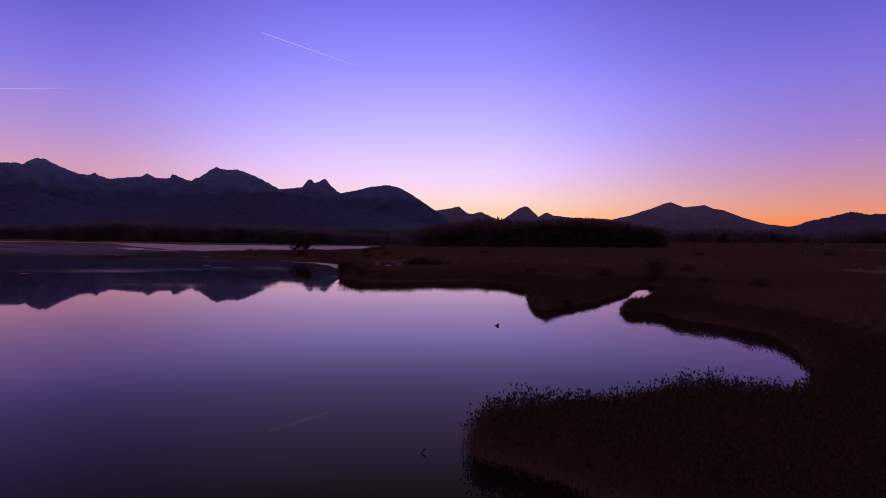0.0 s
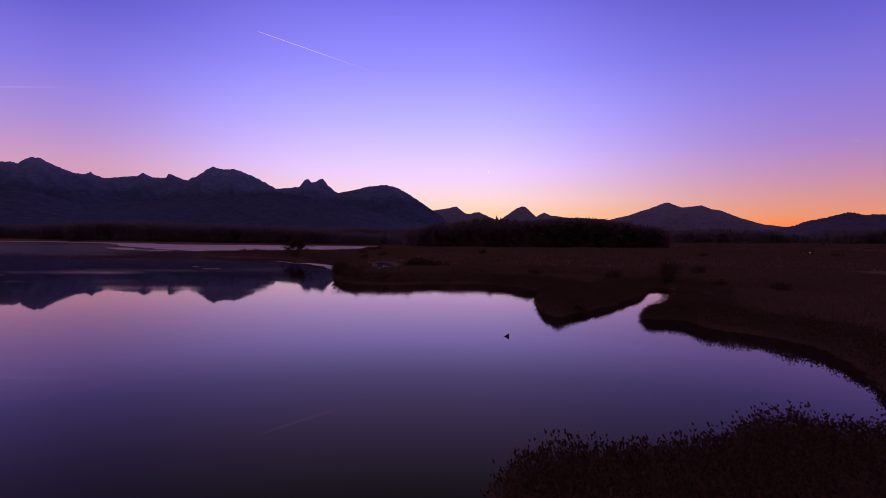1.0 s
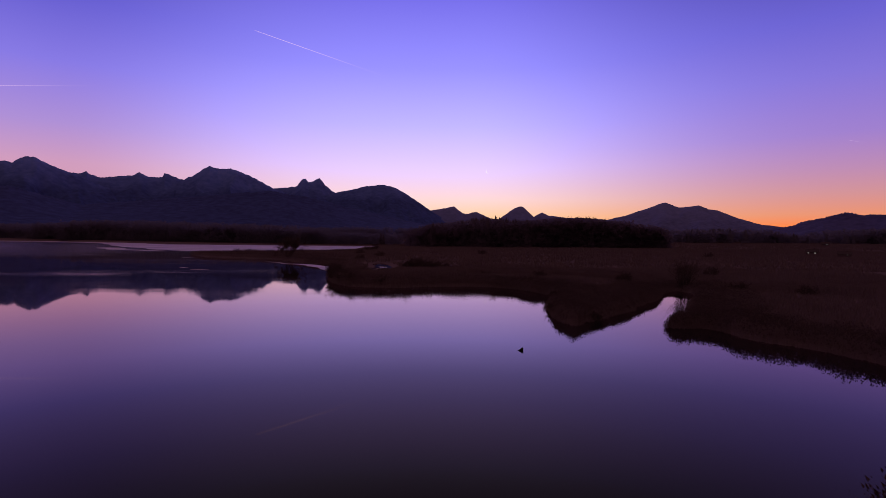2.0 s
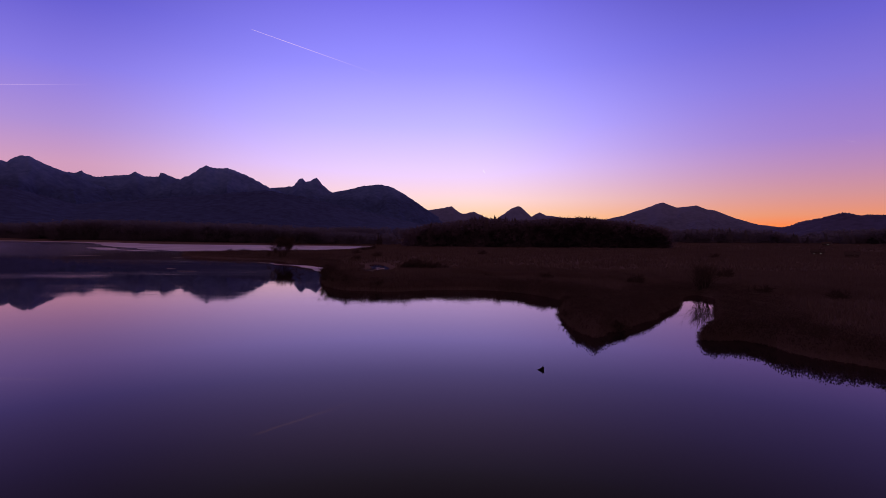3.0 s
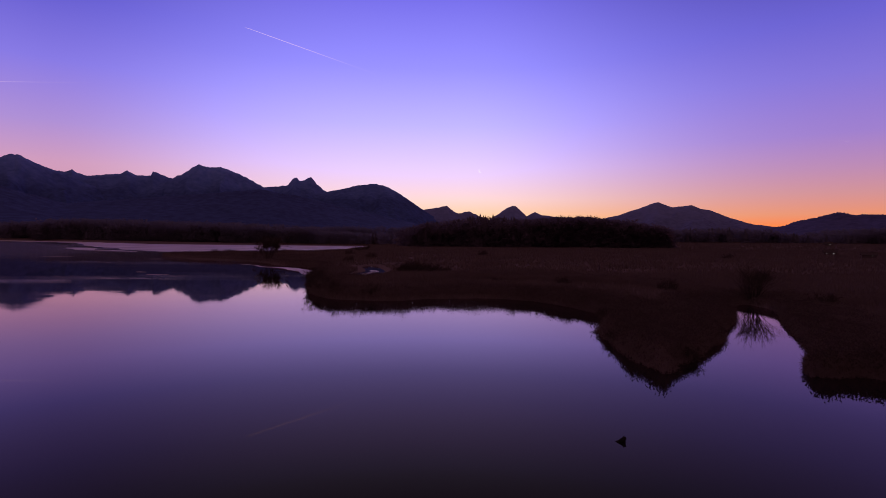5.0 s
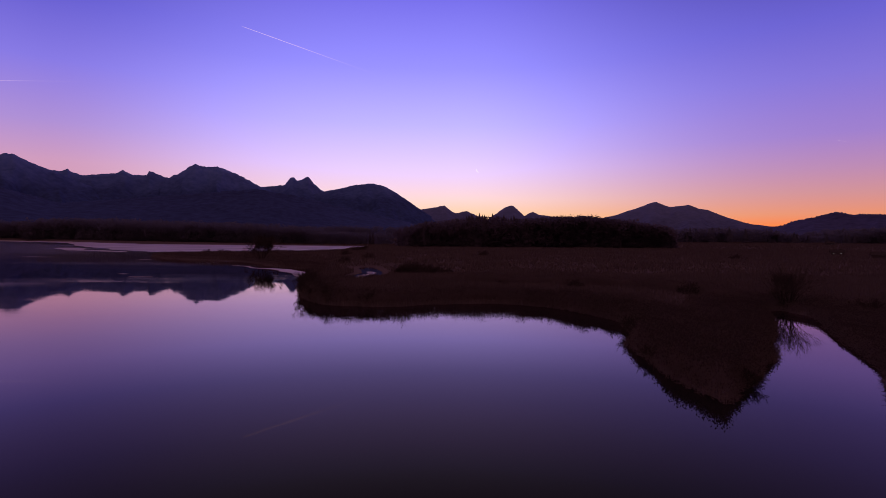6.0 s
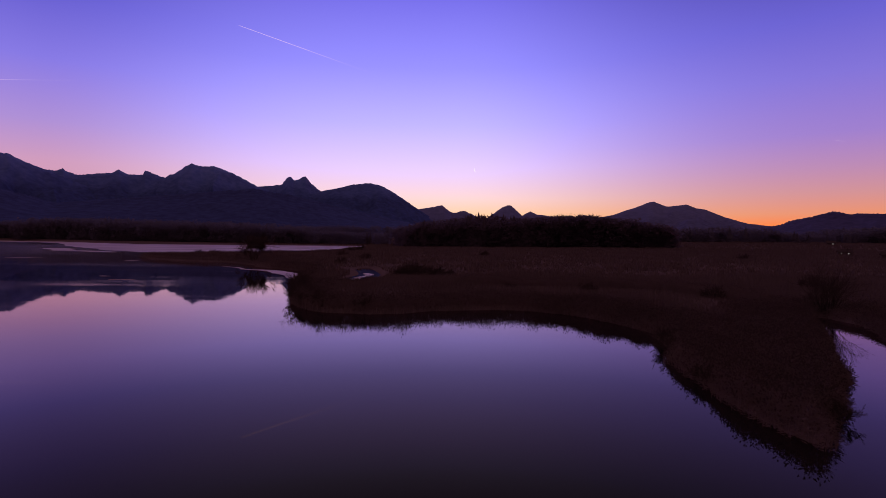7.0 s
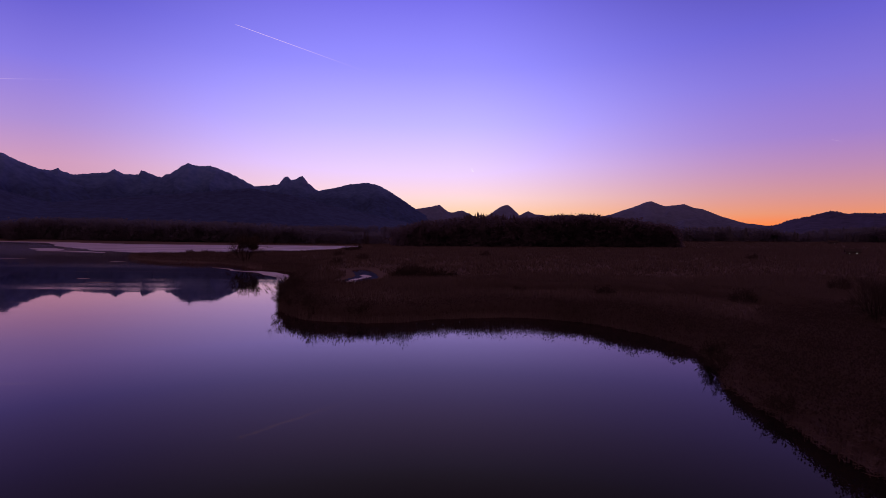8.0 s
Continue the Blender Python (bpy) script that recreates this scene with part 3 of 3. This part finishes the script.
def ice_sheet(name, outline, label, ragged):
    line = smooth_line(outline, 14)
    line = line + ragged * np.stack([lumps(line[:, 0], line[:, 1], ragged * 8, 4), lumps(line[:, 1] + 60, line[:, 0], ragged * 8, 4)], -1)
    bm = bmesh.new()
    face = bm.faces.new([bm.verts.new((x, y, 0.03)) for x, y in line])
    if face.normal.z < 0:
        face.normal_flip()
    wall = bmesh.ops.extrude_face_region(bm, geom=[face])
    bmesh.ops.translate(bm, vec=(0, 0, -0.05), verts=[g for g in wall["geom"] if isinstance(g, bmesh.types.BMVert)])
    bmesh.ops.triangulate(bm, faces=bm.faces[:])
    bmesh.ops.recalc_face_normals(bm, faces=bm.faces[:])
    me = bpy.data.meshes.new(name)
    bm.to_mesh(me)
    bm.free()
    me.materials.append(ICE)
    return tagged(new(name, me), label, "ice", kind="structure")


ice_sheet("ice_field", [(-640, 668), (-541, 662), (-411, 609), (-312, 492), (-262, 446), (-202, 388), (-168, 378), (-100, 392), (-60, 560), (-95, 600), (-200, 602), (-290, 600), (-450, 690), (-640, 745)],
          "pale thin ice covering the far lake", 5.0)
ice_sheet("ice_strip", [(-288, 436), (-270, 414), (-238, 388), (-205, 372), (-203, 377), (-232, 398), (-258, 422), (-276, 441)], "pale broken strip of thin ice before the ice field", 5.0)
ice_sheet("ice_strip", [(-81.6, 251), (-75, 246.6), (-65.6, 237.5), (-58.5, 234.5), (-50, 227), (-43.9, 216), (-41.2, 204), (-40.6, 195.5), (-43.6, 201.5), (-46.8, 209), (-53.6, 222), (-59, 229), (-66, 234.5), (-75, 245)],
          "pale ragged sheet of thin ice along the spit", 1.3)
ice_sheet("creek_ice", [(-25.6, 199), (-25.9, 205), (-25.3, 209.5), (-23.9, 213), (-24.0, 217), (-25.4, 221.5), (-24.2, 223.5), (-22.0, 219), (-21.9, 213.4), (-23.2, 209.8), (-23.9, 206), (-23.6, 200)], "bright winding ice on the marsh creek", 0.25)
ice_sheet("creek_ice", [(-23.4, 184.9), (-22.3, 186.2), (-20.9, 186.0), (-21.2, 184.8)], "small bright patch of ice on a marsh puddle", 0.15)
for cx, cy, lx, ly in ((-136, 284.5, 3.4, 1.6), (-197, 302, 9, 1.4), (-97, 206, 1.6, 0.7), (-133, 158.5, 1.5, 0.5), (-86, 196, 3.0, 0.6)):
    ice_sheet("ice_floe", [(cx - lx, cy), (cx - lx * 0.4, cy + ly), (cx + lx * 0.5, cy + ly * 0.7), (cx + lx, cy + ly * 0.2), (cx + lx * 0.3, cy - ly * 0.6), (cx - lx * 0.5, cy - ly * 0.5)], "thin pale ice floe drifting on the lake", 0.6)


# ---- bare trees and bushes ----
def grow(bases, levels, r, spread, children, shrink, sway):
    """Limbs that fork again and again. Returns the segments of each level: start, end, radius."""
    out, now = [], bases
    for level in range(levels):
        nxt, segs = [], []
        for p, d, length, rad in now:
            q, steps = np.array(p, float), 3
            way = np.array(d, float)
            for k in range(steps):
                w = way + r.normal(size=3) * sway
                w = w / np.linalg.norm(w)
                e = q + w * length / steps
                segs.append((q, e, rad * (1 - 0.2 * k / steps), rad * (1 - 0.2 * (k + 1) / steps)))
                q, way = e, w
                if k:
                    for _ in range(children):
                        s = way + r.normal(size=3) * spread
                        s[2] += 0.25
                        nxt.append((q, s / np.linalg.norm(s), length * shrink * r.uniform(0.7, 1.2), rad * 0.55))
        out.append(segs)
        now = nxt
    return out


def limb_mesh(name, segs, sides, mat, least=0.0):
    a = np.array([s[0] for s in segs])
    b = np.array([s[1] for s in segs])
    ra = np.maximum(np.array([s[2] for s in segs]), least)
    rb = np.maximum(np.array([s[3] for s in segs]), least * 0.8)
    d = (b - a) / np.linalg.norm(b - a, axis=1)[:, None]
    up = np.where(np.abs(d[:, 2:3]) > 0.9, [[1.0, 0, 0]], [[0, 0, 1.0]])
    u = np.cross(d, up)
    u = u / np.linalg.norm(u, axis=1)[:, None]
    v = np.cross(d, u)
    rings = []
    for centre, rad in ((a, ra), (b, rb)):
        for k in range(sides):
            t = 2 * math.pi * k / sides
            rings.append(centre + rad[:, None] * (math.cos(t) * u + math.sin(t) * v))
    V = np.stack(rings, 1)
    n = len(segs)
    base = np.arange(n)[:, None, None] * 2 * sides
    f = np.array([[k, (k + 1) % sides, sides + (k + 1) % sides, sides + k] for k in range(sides)])
    return raw_mesh(name, V.reshape(-1, 3), (base + f).reshape(-1, 4), mat, True)


def bare_plant(name, label, category, where, height, stems, fan, seed, trunk_part, levels, thin, group="", spread=0.42):
    """A leafless tree or bush: its stems, forked limbs and fine twigs are parts."""
    r = np.random.default_rng(seed)
    bases = []
    for k in range(stems):
        a = 6.28 * (k + r.uniform(-0.3, 0.3)) / stems
        tilt = fan * r.uniform(0.3, 1.0) if stems > 1 else 0.05
        bases.append(((0.12 * stems ** 0.5 * math.cos(a) * (stems > 1), 0.12 * stems ** 0.5 * math.sin(a) * (stems > 1), -0.3),
                      (math.sin(tilt) * math.cos(a), math.sin(tilt) * math.sin(a), math.cos(tilt)), height * 0.5 * r.uniform(0.75, 1.1), height * (0.011 if stems < 15 else 0.007) if stems > 1 else height * 0.028))
    seg = grow(bases, levels, r, spread, 2, 0.62, 0.10)
    thing = new(name)
    thing.location = where
    tagged(thing, label, category, group)
    for k in range(stems):
        part(trunk_part, limb_mesh(trunk_part, seg[0][3 * k:3 * k + 3], 6, BARK), thing)
    crown = part("crown", limb_mesh("crown", [s for lv in seg[1:] for s in lv], 3, TWIG, thin), thing, "fine bare forked twigs")
    tagged(crown, kind="stuff")
    return thing


bare_plant("willow", "bare fan-shaped willow on the channel bank", "tree", (60.5, 140, 0.2), 7.4, 24, 0.36, 31, "stem", 4, 0.010)
bare_plant("alder_tree", "lone bare tree standing on the reedy spit", "tree", (-77, 269, 0.3), 11.2, 16, 0.46, 32, "trunk", 5, 0.034)
shore_bush = bare_plant("shore_bush", "bare twiggy bush at the reedy water's edge", "bush", (-33, 172, 0.1), 3.6, 12, 0.62, 33, "stem", 5, 0.008, "bushes on the cape", 0.5)
marsh_bush = bare_plant("marsh_bush", "dark low bush among the marsh grass", "bush", (-9, 208, 0.2), 4.6, 16, 0.9, 34, "stem", 4, 0.030, "bushes in the marsh", 0.55)
turns = np.random.default_rng(41)


def more(ob, places):
    for x, y, s in places:
        c = copy_thing(ob, pose(x, y, 0.15, 0, 0, turns.uniform(0, 360)))
        c.scale = (s, s, s * turns.uniform(0.9, 1.1))


more(shore_bush, [(-31, 165, 1.20), (-29.6, 158.5, 0.96), (-34.3, 180, 1.08), (-27.2, 152, 1.14), (-24.4, 147.8, 1.02), (-21, 144.2, 0.96), (-14.5, 142, 0.90), (-36.8, 192, 0.84), (-39, 207, 0.72), (-30, 169, 1.08), (-27.3, 156.5, 0.84)])
more(marsh_bush, [(-5, 210, 0.9), (-2, 207.5, 0.8), (-13, 209, 0.75), (-10, 214, 1.0), (1.5, 211, 0.6), (30, 168, 0.6), (52, 158, 0.75), (66, 150, 0.6), (70, 134, 0.7), (14, 172, 0.5), (25, 340, 0.9), (165, 330, 0.9),
                  (-138, 352, 0.75), (-131, 355, 0.7), (-126, 352, 0.55), (60, 140, 0.55), (82, 128, 0.6), (-40, 262, 0.8), (-35, 300, 0.9), (-52, 330, 0.9), (88, 180, 0.8), (-55, 420, 1.2), (-60, 410, 1.0), (22.6, 114.5, 0.42), (20.6, 103.5, 0.38), (33.2, 106, 0.36), (25.4, 94.6, 0.34), (21.2, 98.2, 0.38), (24.3, 118.6, 0.48), (16, 144.4, 0.36)])


# ---- snags in the water ----
def snag(label, where, spine, turn, seed):
    """A waterlogged log that slants out of the lake, thickening to a splintered end. spine: along, height, radius."""
    r = np.random.default_rng(seed)
    bm = bmesh.new()
    rings = []
    for x, z, w in spine:
        rings.append([bm.verts.new((x + r.uniform(-0.12, 0.12) * w, w * (1 + r.uniform(-0.2, 0.2)) * math.cos(k * math.pi / 5), z + w * (1 + r.uniform(-0.2, 0.2)) * math.sin(k * math.pi / 5))) for k in range(10)])
    for v in rings[-1]:
        v.co.x += r.uniform(-0.05, 0.07)
    for lo, hi in zip(rings, rings[1:]):
        for k in range(10):
            bm.faces.new((lo[k], hi[k], hi[(k + 1) % 10], lo[(k + 1) % 10]))
    bm.faces.new(rings[0])
    bm.faces.new(rings[-1][::-1])
    bmesh.ops.recalc_face_normals(bm, faces=bm.faces[:])
    me = bpy.data.meshes.new("log")
    bm.to_mesh(me)
    bm.free()
    me.materials.append(STUMP)
    thing = tagged(new("snag"), label, "driftwood", "snags in the lake")
    thing.matrix_world = pose(*where, 0, 0, turn)
    part("log", me, thing)
    x, z, w = spine[-2]
    twig = [((x, 0, z), (x - 0.02, 0.03, z + 1.1 * w), 0.3 * w, 0.2 * w), ((x - 0.02, 0.03, z + 1.1 * w), (x - 0.05, 0.02, z + 1.3 * w), 0.2 * w, 0.006)]
    part("branch_stub", limb_mesh("branch_stub", [(np.array(a), np.array(b), c, d) for a, b, c, d in twig], 6, STUMP), thing)


snag("dark splintered log slanting out of the calm water", (10.65, 74.0, 0), [(-0.42, -0.05, 0.04), (-0.2, 0.02, 0.09), (0.0, 0.09, 0.14), (0.15, 0.14, 0.18), (0.22, 0.12, 0.17)], -8, 51)
snag("small dark bent stick poking from the water", (2.1, 30.3, 0), [(-0.1, -0.12, 0.03), (-0.02, 0.02, 0.04), (0.06, 0.13, 0.045), (0.14, 0.19, 0.05), (0.2, 0.19, 0.035)], 10, 52)


# ---- farmhouses with lit windows: unseen buildings, added to hold the small lights ----
TIMBER = grainy("dark_timber", (0.09, 0.058, 0.046), (0.15, 0.096, 0.076), 1.5, bump=0.4, depth=0.02)
TILE = grainy("roof_tiles", (0.045, 0.029, 0.024), (0.08, 0.051, 0.041), 1.2, bump=0.5, depth=0.03)
LIT = glowing("lit_window", (1.0, 0.92, 0.84), 0.9)


def box(name, lo, hi, mat, parent, label="", bevel=0.03):
    bm = bmesh.new()
    bmesh.ops.create_cube(bm, size=1)
    c, s = [(a + b) / 2 for a, b in zip(lo, hi)], [b - a for a, b in zip(lo, hi)]
    for v in bm.verts:
        v.co = Vector([v.co[i] * s[i] + c[i] for i in range(3)])
    bmesh.ops.bevel(bm, geom=bm.edges[:], offset=min(bevel, min(s) * 0.3), segments=1, affect="EDGES")
    me = bpy.data.meshes.new(name)
    bm.to_mesh(me)
    bm.free()
    me.materials.append(mat)
    return part(name, me, parent, label)


def farmhouse(where, turn, size, label, panes):
    """Gabled farmhouse, 13 by 9 m at size 1; its long front looks along its own -y."""
    thing = tagged(new("farmhouse"), label, "house", "farmhouses")
    thing.matrix_world = pose(*where, 0, 0, turn) @ Matrix.Scale(size, 4)
    bm = bmesh.new()
    prof = [(-4.5, -1.0), (4.5, -1.0), (4.5, 4.4), (0, 7.2), (-4.5, 4.4)]
    ends = [[bm.verts.new((x, y, z)) for y, z in prof] for x in (-6.5, 6.5)]
    bm.faces.new(ends[0][::-1])
    bm.faces.new(ends[1])
    for k in range(5):
        bm.faces.new((ends[0][k], ends[0][(k + 1) % 5], ends[1][(k + 1) % 5], ends[1][k]))
    me = bpy.data.meshes.new("wall")
    bm.to_mesh(me)
    bm.free()
    me.materials.append(TIMBER)
    part("wall", me, thing)
    for side in (-1, 1):
        bm = bmesh.new()
        a = [bm.verts.new((x, side * y, z)) for x in (-7.4, 7.4) for y, z in ((-0.05, 7.32), (5.6, 3.82), (5.6, 4.02), (-0.05, 7.55))]
        for q in ((0, 1, 2, 3), (7, 6, 5, 4), (0, 4, 5, 1), (1, 5, 6, 2), (2, 6, 7, 3), (3, 7, 4, 0)):
            bm.faces.new([a[i] for i in q])
        bmesh.ops.recalc_face_normals(bm, faces=bm.faces[:])
        me = bpy.data.meshes.new("roof")
        bm.to_mesh(me)
        bm.free()
        me.materials.append(TILE)
        part("roof", me, thing, "dark tiled roof slope")
    box("chimney", (2.0, -0.6, 6.4), (2.9, 0.4, 8.6), TILE, thing)
    box("door", (-0.9, -4.58, 0.0), (0.1, -4.46, 2.1), TIMBER, thing)
    for x, half, low, high in panes:
        w = box("window", (x - half - 0.4, -4.60, low - 0.4), (x + half + 0.4, -4.46, high + 0.4), TIMBER, thing, "lit window")
        box("pane", (x - half, -4.64, low), (x + half, -4.61, high), LIT, w, "glowing pane", 0.004)
    return thing


farmhouse((283, 405, 0.5), -35, 0.6, "low timber hut with two lit windows", [(-3.6, 0.3, 2.3, 3.0), (3.2, 0.42, 2.3, 3.1)])
farmhouse((584, 793, 2.2), -37, 0.8, "dark farm building with one lit window", [(2.6, 0.45, 2.2, 2.8)])
farmhouse((270, 357, 0.6), -37, 0.55, "low timber hut with one dim lit window", [(2.6, 0.18, 3.2, 3.6)])


# ---- reeds ----
def reed_mesh(name, x, y, z, h, r, stem_w, leaf, plume):
    """Stems with drooping leaves and nodding plumes, all joined."""
    n = len(x)
    B = np.stack([x, y, z], -1)
    a = r.uniform(0, 6.28, n)
    lean = np.stack([np.cos(a), np.sin(a), 0 * a], -1) * (h * r.uniform(0.0, 0.16, n))[:, None]
    lean[:, 0] += 0.05 * h
    b = r.uniform(0, 3.14, n)
    side = np.stack([np.cos(b), np.sin(b), 0 * b], -1)
    up = np.array([0, 0, 1.0])
    w = stem_w[:, None] if np.ndim(stem_w) else stem_w
    M = B + lean * 0.35 + up * (h * 0.55)[:, None]
    T = B + lean + up * h[:, None]
    V = [B - side * w, B + side * w, M - side * w * 0.8, M + side * w * 0.8, T]
    F = [(0, 1, 3), (0, 3, 2), (2, 3, 4)]
    idx = [0, 0, 0]
    for k in range(3):
        s = r.uniform(0.3, 0.85, n)[:, None]
        P = B + lean * s ** 2 + up * (h[:, None] * s)
        c = r.uniform(0, 6.28, n)
        o = np.stack([np.cos(c), np.sin(c), r.uniform(-0.2, 0.7, n)], -1) * (leaf * r.uniform(0.5, 1.2, n))[:, None]
        i = len(V)
        V += [P + up * w * 1.3, P - up * w * 1.3, P + o]
        F.append((i, i + 1, i + 2))
        idx.append(0)
    if plume:
        s2 = np.stack([-side[:, 1], side[:, 0], side[:, 2]], -1)
        size = (plume * np.where(r.uniform(0, 1, n) < 0.55, r.uniform(0.8, 1.35, n), r.uniform(0.2, 0.5, n)))[:, None]
        drop = np.stack([np.cos(a), np.sin(a), 0 * a], -1)
        i = len(V)
        V += [T - up * size * 0.2, T + up * size * 0.72 + drop * size * 0.4, T + up * size * 0.35 + side * size * 0.27, T + up * size * 0.3 - side * size * 0.27,
              T + up * size * 0.35 + s2 * size * 0.27, T + up * size * 0.3 - s2 * size * 0.27]
        F += [(i, i + 2, i + 1), (i, i + 1, i + 3), (i, i + 4, i + 1), (i, i + 1, i + 5)]
        idx += [1] * 4
    k = len(V)
    verts = np.stack(V, 1).reshape(-1, 3)
    faces = (np.arange(n)[:, None, None] * k + np.array(F)[None]).reshape(-1, 3)
    return raw_mesh(name, verts, faces, REED, False, PLUME, np.tile(idx, n))


def reed_height(x, y):
    # fitted to the camera's view: low reeds on the channel's east bank and round its head
    east = np.clip(((x - 33) * 36 - (y - 98) * 23) / 43 / 3, 0, 1) * np.clip((y - 93) / 4, 0, 1) * np.clip((142 - y) / 6, 0, 1)
    head = np.clip(2 - np.hypot(x - 57, y - 141) / 7, 0, 1)
    clump = 0.30 * np.exp(-((x - 21.5) ** 2 + (y - 38.3) ** 2) / 2.2)
    corner = 0.28 * np.exp(-((x - 38) ** 2 + (y - 88) ** 2) / 12)
    # and on the south-east side of the peninsula
    off = ((x - 20.7) * 28.5 - (y - 89.9) * 24.5) / 37.6
    lee = 0.24 * np.clip(1 + off / 4, 0, 1) * (off < 3.5) * np.clip((x - 21) / 4, 0, 1) * np.clip((46 - x) / 3, 0, 1) * (y > 88) * (y < 121)
    return 2.15 * (1 + clump - corner - lee) * (1 - 0.48 * np.maximum(east, head)) * (1 + 0.18 * lumps(x, y, 9, 3) + 0.20 * lumps(x + 77, y, 3.2, 2) + 0.14 * lumps(x, y + 31, 1.4, 2))


def sample(x0, x1, y0, y1, density, r):
    n = int((x1 - x0) * (y1 - y0) * density)
    x, y = r.uniform(x0, x1, n), r.uniform(y0, y1, n)
    return x, y, water_depth(x, y)


def reed_bed(label, zone, density, seed, wide, plume, inland=7.0, scale=1.0):
    """A belt of reeds along the shore inside a stretch of the plan."""
    r = np.random.default_rng(seed)
    x, y, d = sample(*zone, density, r)
    far = signed_distance(x, y, CREEK) < -12
    # the belt thins out into the water and again inland
    chance = np.where(d > -1.1, np.clip((0.5 - d) / 0.95, 0, 1) ** 1.4, np.clip(1.15 - (-d / inland) * 0.75, 0, 1))
    keep = far & (d < 0.7) & (d > -inland) & (r.uniform(0, 1, len(x)) < chance)
    x, y, d = x[keep], y[keep], d[keep]
    h = reed_height(x, y) * scale * np.where(r.uniform(0, 1, len(x)) < 0.8, r.uniform(0.62, 0.88, len(x)), r.uniform(0.90, 1.12, len(x))) * np.where(d > 0.1, 0.85, 1.0)
    z = np.maximum(ground_height(x, y, d), -0.4)
    ob = new("reed_bed", reed_mesh("reed_bed", x, y, z, h, r, wide, 0.55, plume))
    return tagged(ob, label, "reeds", "reed beds", "stuff")


reed_bed("dry brown reeds with plumes on the near spit", (0, 52, 18, 50), 62, 61, 0.011, 0.215, 14.0, 0.96)
reed_bed("dark dry reeds along the bay shore", (30, 95, 50, 92), 40, 62, 0.014, 0.24, 9.0, 0.90)
reed_bed("dry brown reeds crowding the narrow peninsula", (14, 58, 86, 150), 44, 63, 0.018, 0.19, 12.0, 0.82)
reed_bed("dry reeds on the bank beside the channel", (58, 96, 92, 160), 26, 67, 0.02, 0.2, 12.0)
reed_bed("dark dry reeds fringing the cape", (-50, 30, 128, 160), 26, 64, 0.022, 0.22, 7.0, 1.02)
reed_bed("dark reeds round the cape's western shore", (-62, -18, 160, 250), 12, 65, 0.028, 0.24, 9.0, 0.9)
reed_bed("low dark reeds on the long spit", (-165, -46, 228, 380), 3, 66, 0.04, 0.26, 40.0, 0.75)


def reed_row(label, line, wide, density, seed, scale):
    """Reeds that follow a ditch through the marsh."""
    r = np.random.default_rng(seed)
    path = smooth_line(line, 12, closed=False)
    n = int(len(path) * density)
    k = r.integers(0, len(path) - 1, n)
    at = path[k] + (path[k + 1] - path[k]) * r.uniform(0, 1, n)[:, None] + r.normal(0, wide / 2, (n, 2))
    x, y = at[:, 0], at[:, 1]
    d = water_depth(x, y)
    keep = d < 0.2
    x, y, d = x[keep], y[keep], d[keep]
    h = reed_height(x, y) * scale * r.uniform(0.7, 1.05, len(x))
    ob = new("reed_bed", reed_mesh("reed_bed", x, y, ground_height(x, y, d), h, r, 0.022, 0.5, 0.12))
    return tagged(ob, label, "reeds", "reed beds", "stuff")


reed_row("dark reeds along a ditch through the marsh", [(2, 183), (20, 181), (38, 177), (51, 169), (57, 156), (62, 144)], 3.2, 190, 68, 1.0)
reed_row("dark reeds along a far marsh ditch", [(62, 144), (80, 139), (104, 141), (130, 150)], 3.0, 190, 69, 0.95)


def sedge_mesh(name, x, y, z, h, r, blades, width):
    n = len(x)
    V = []
    for _ in range(blades):
        a, b = r.uniform(0, 6.28, n), r.uniform(0, 3.14, n)
        B = np.stack([x + r.normal(0, 0.25, n) * h, y + r.normal(0, 0.25, n) * h, z - 0.1], -1)
        s = np.stack([np.cos(b), np.sin(b), 0 * b], -1) * (width * h)[:, None]
        T = B + np.stack([np.cos(a) * h * 0.35, np.sin(a) * h * 0.35, h * r.uniform(0.7, 1.15, n)], -1)
        V += [B - s, B + s, T]
    verts = np.stack(V, 1).reshape(-1, 3)
    return raw_mesh(name, verts, np.arange(n * blades * 3).reshape(-1, 3), SEDGE)


def marsh(label, zone, count, seed, tall, blades, width, inner):
    r = np.random.default_rng(seed)
    x0, x1, y0, y1 = zone
    x, y = r.uniform(x0, x1, count), r.uniform(y0, y1, count)
    d = water_depth(x, y)
    keep = d < -inner
    x, y, d = x[keep], y[keep], d[keep]
    h = tall * (1 + 0.35 * lumps(x, y, 22, 4)) * r.uniform(0.6, 1.25, len(x)) * np.clip(-np.maximum(signed_distance(x, y + 4, CREEK), signed_distance(x, y + 3, PUDDLE)) / 3.5, 0.4, 1)
    ob = new("marsh_grass", sedge_mesh("marsh_grass", x, y, ground_height(x, y, d), h, r, blades, width))
    return tagged(ob, label, "grass", kind="stuff")


marsh("brown tussocky sedge covering the marsh", (-60, 150, 14, 215), 120000, 71, 1.15, 5, 0.05, 3.0)
marsh("brown marsh grass stretching towards the woods", (-140, 420, 205, 560), 70000, 72, 1.2, 4, 0.16, 4.0)
marsh("dark meadow grass on the far plain", (-200, 900, 540, 1000), 30000, 73, 1.3, 4, 0.4, 6.0)
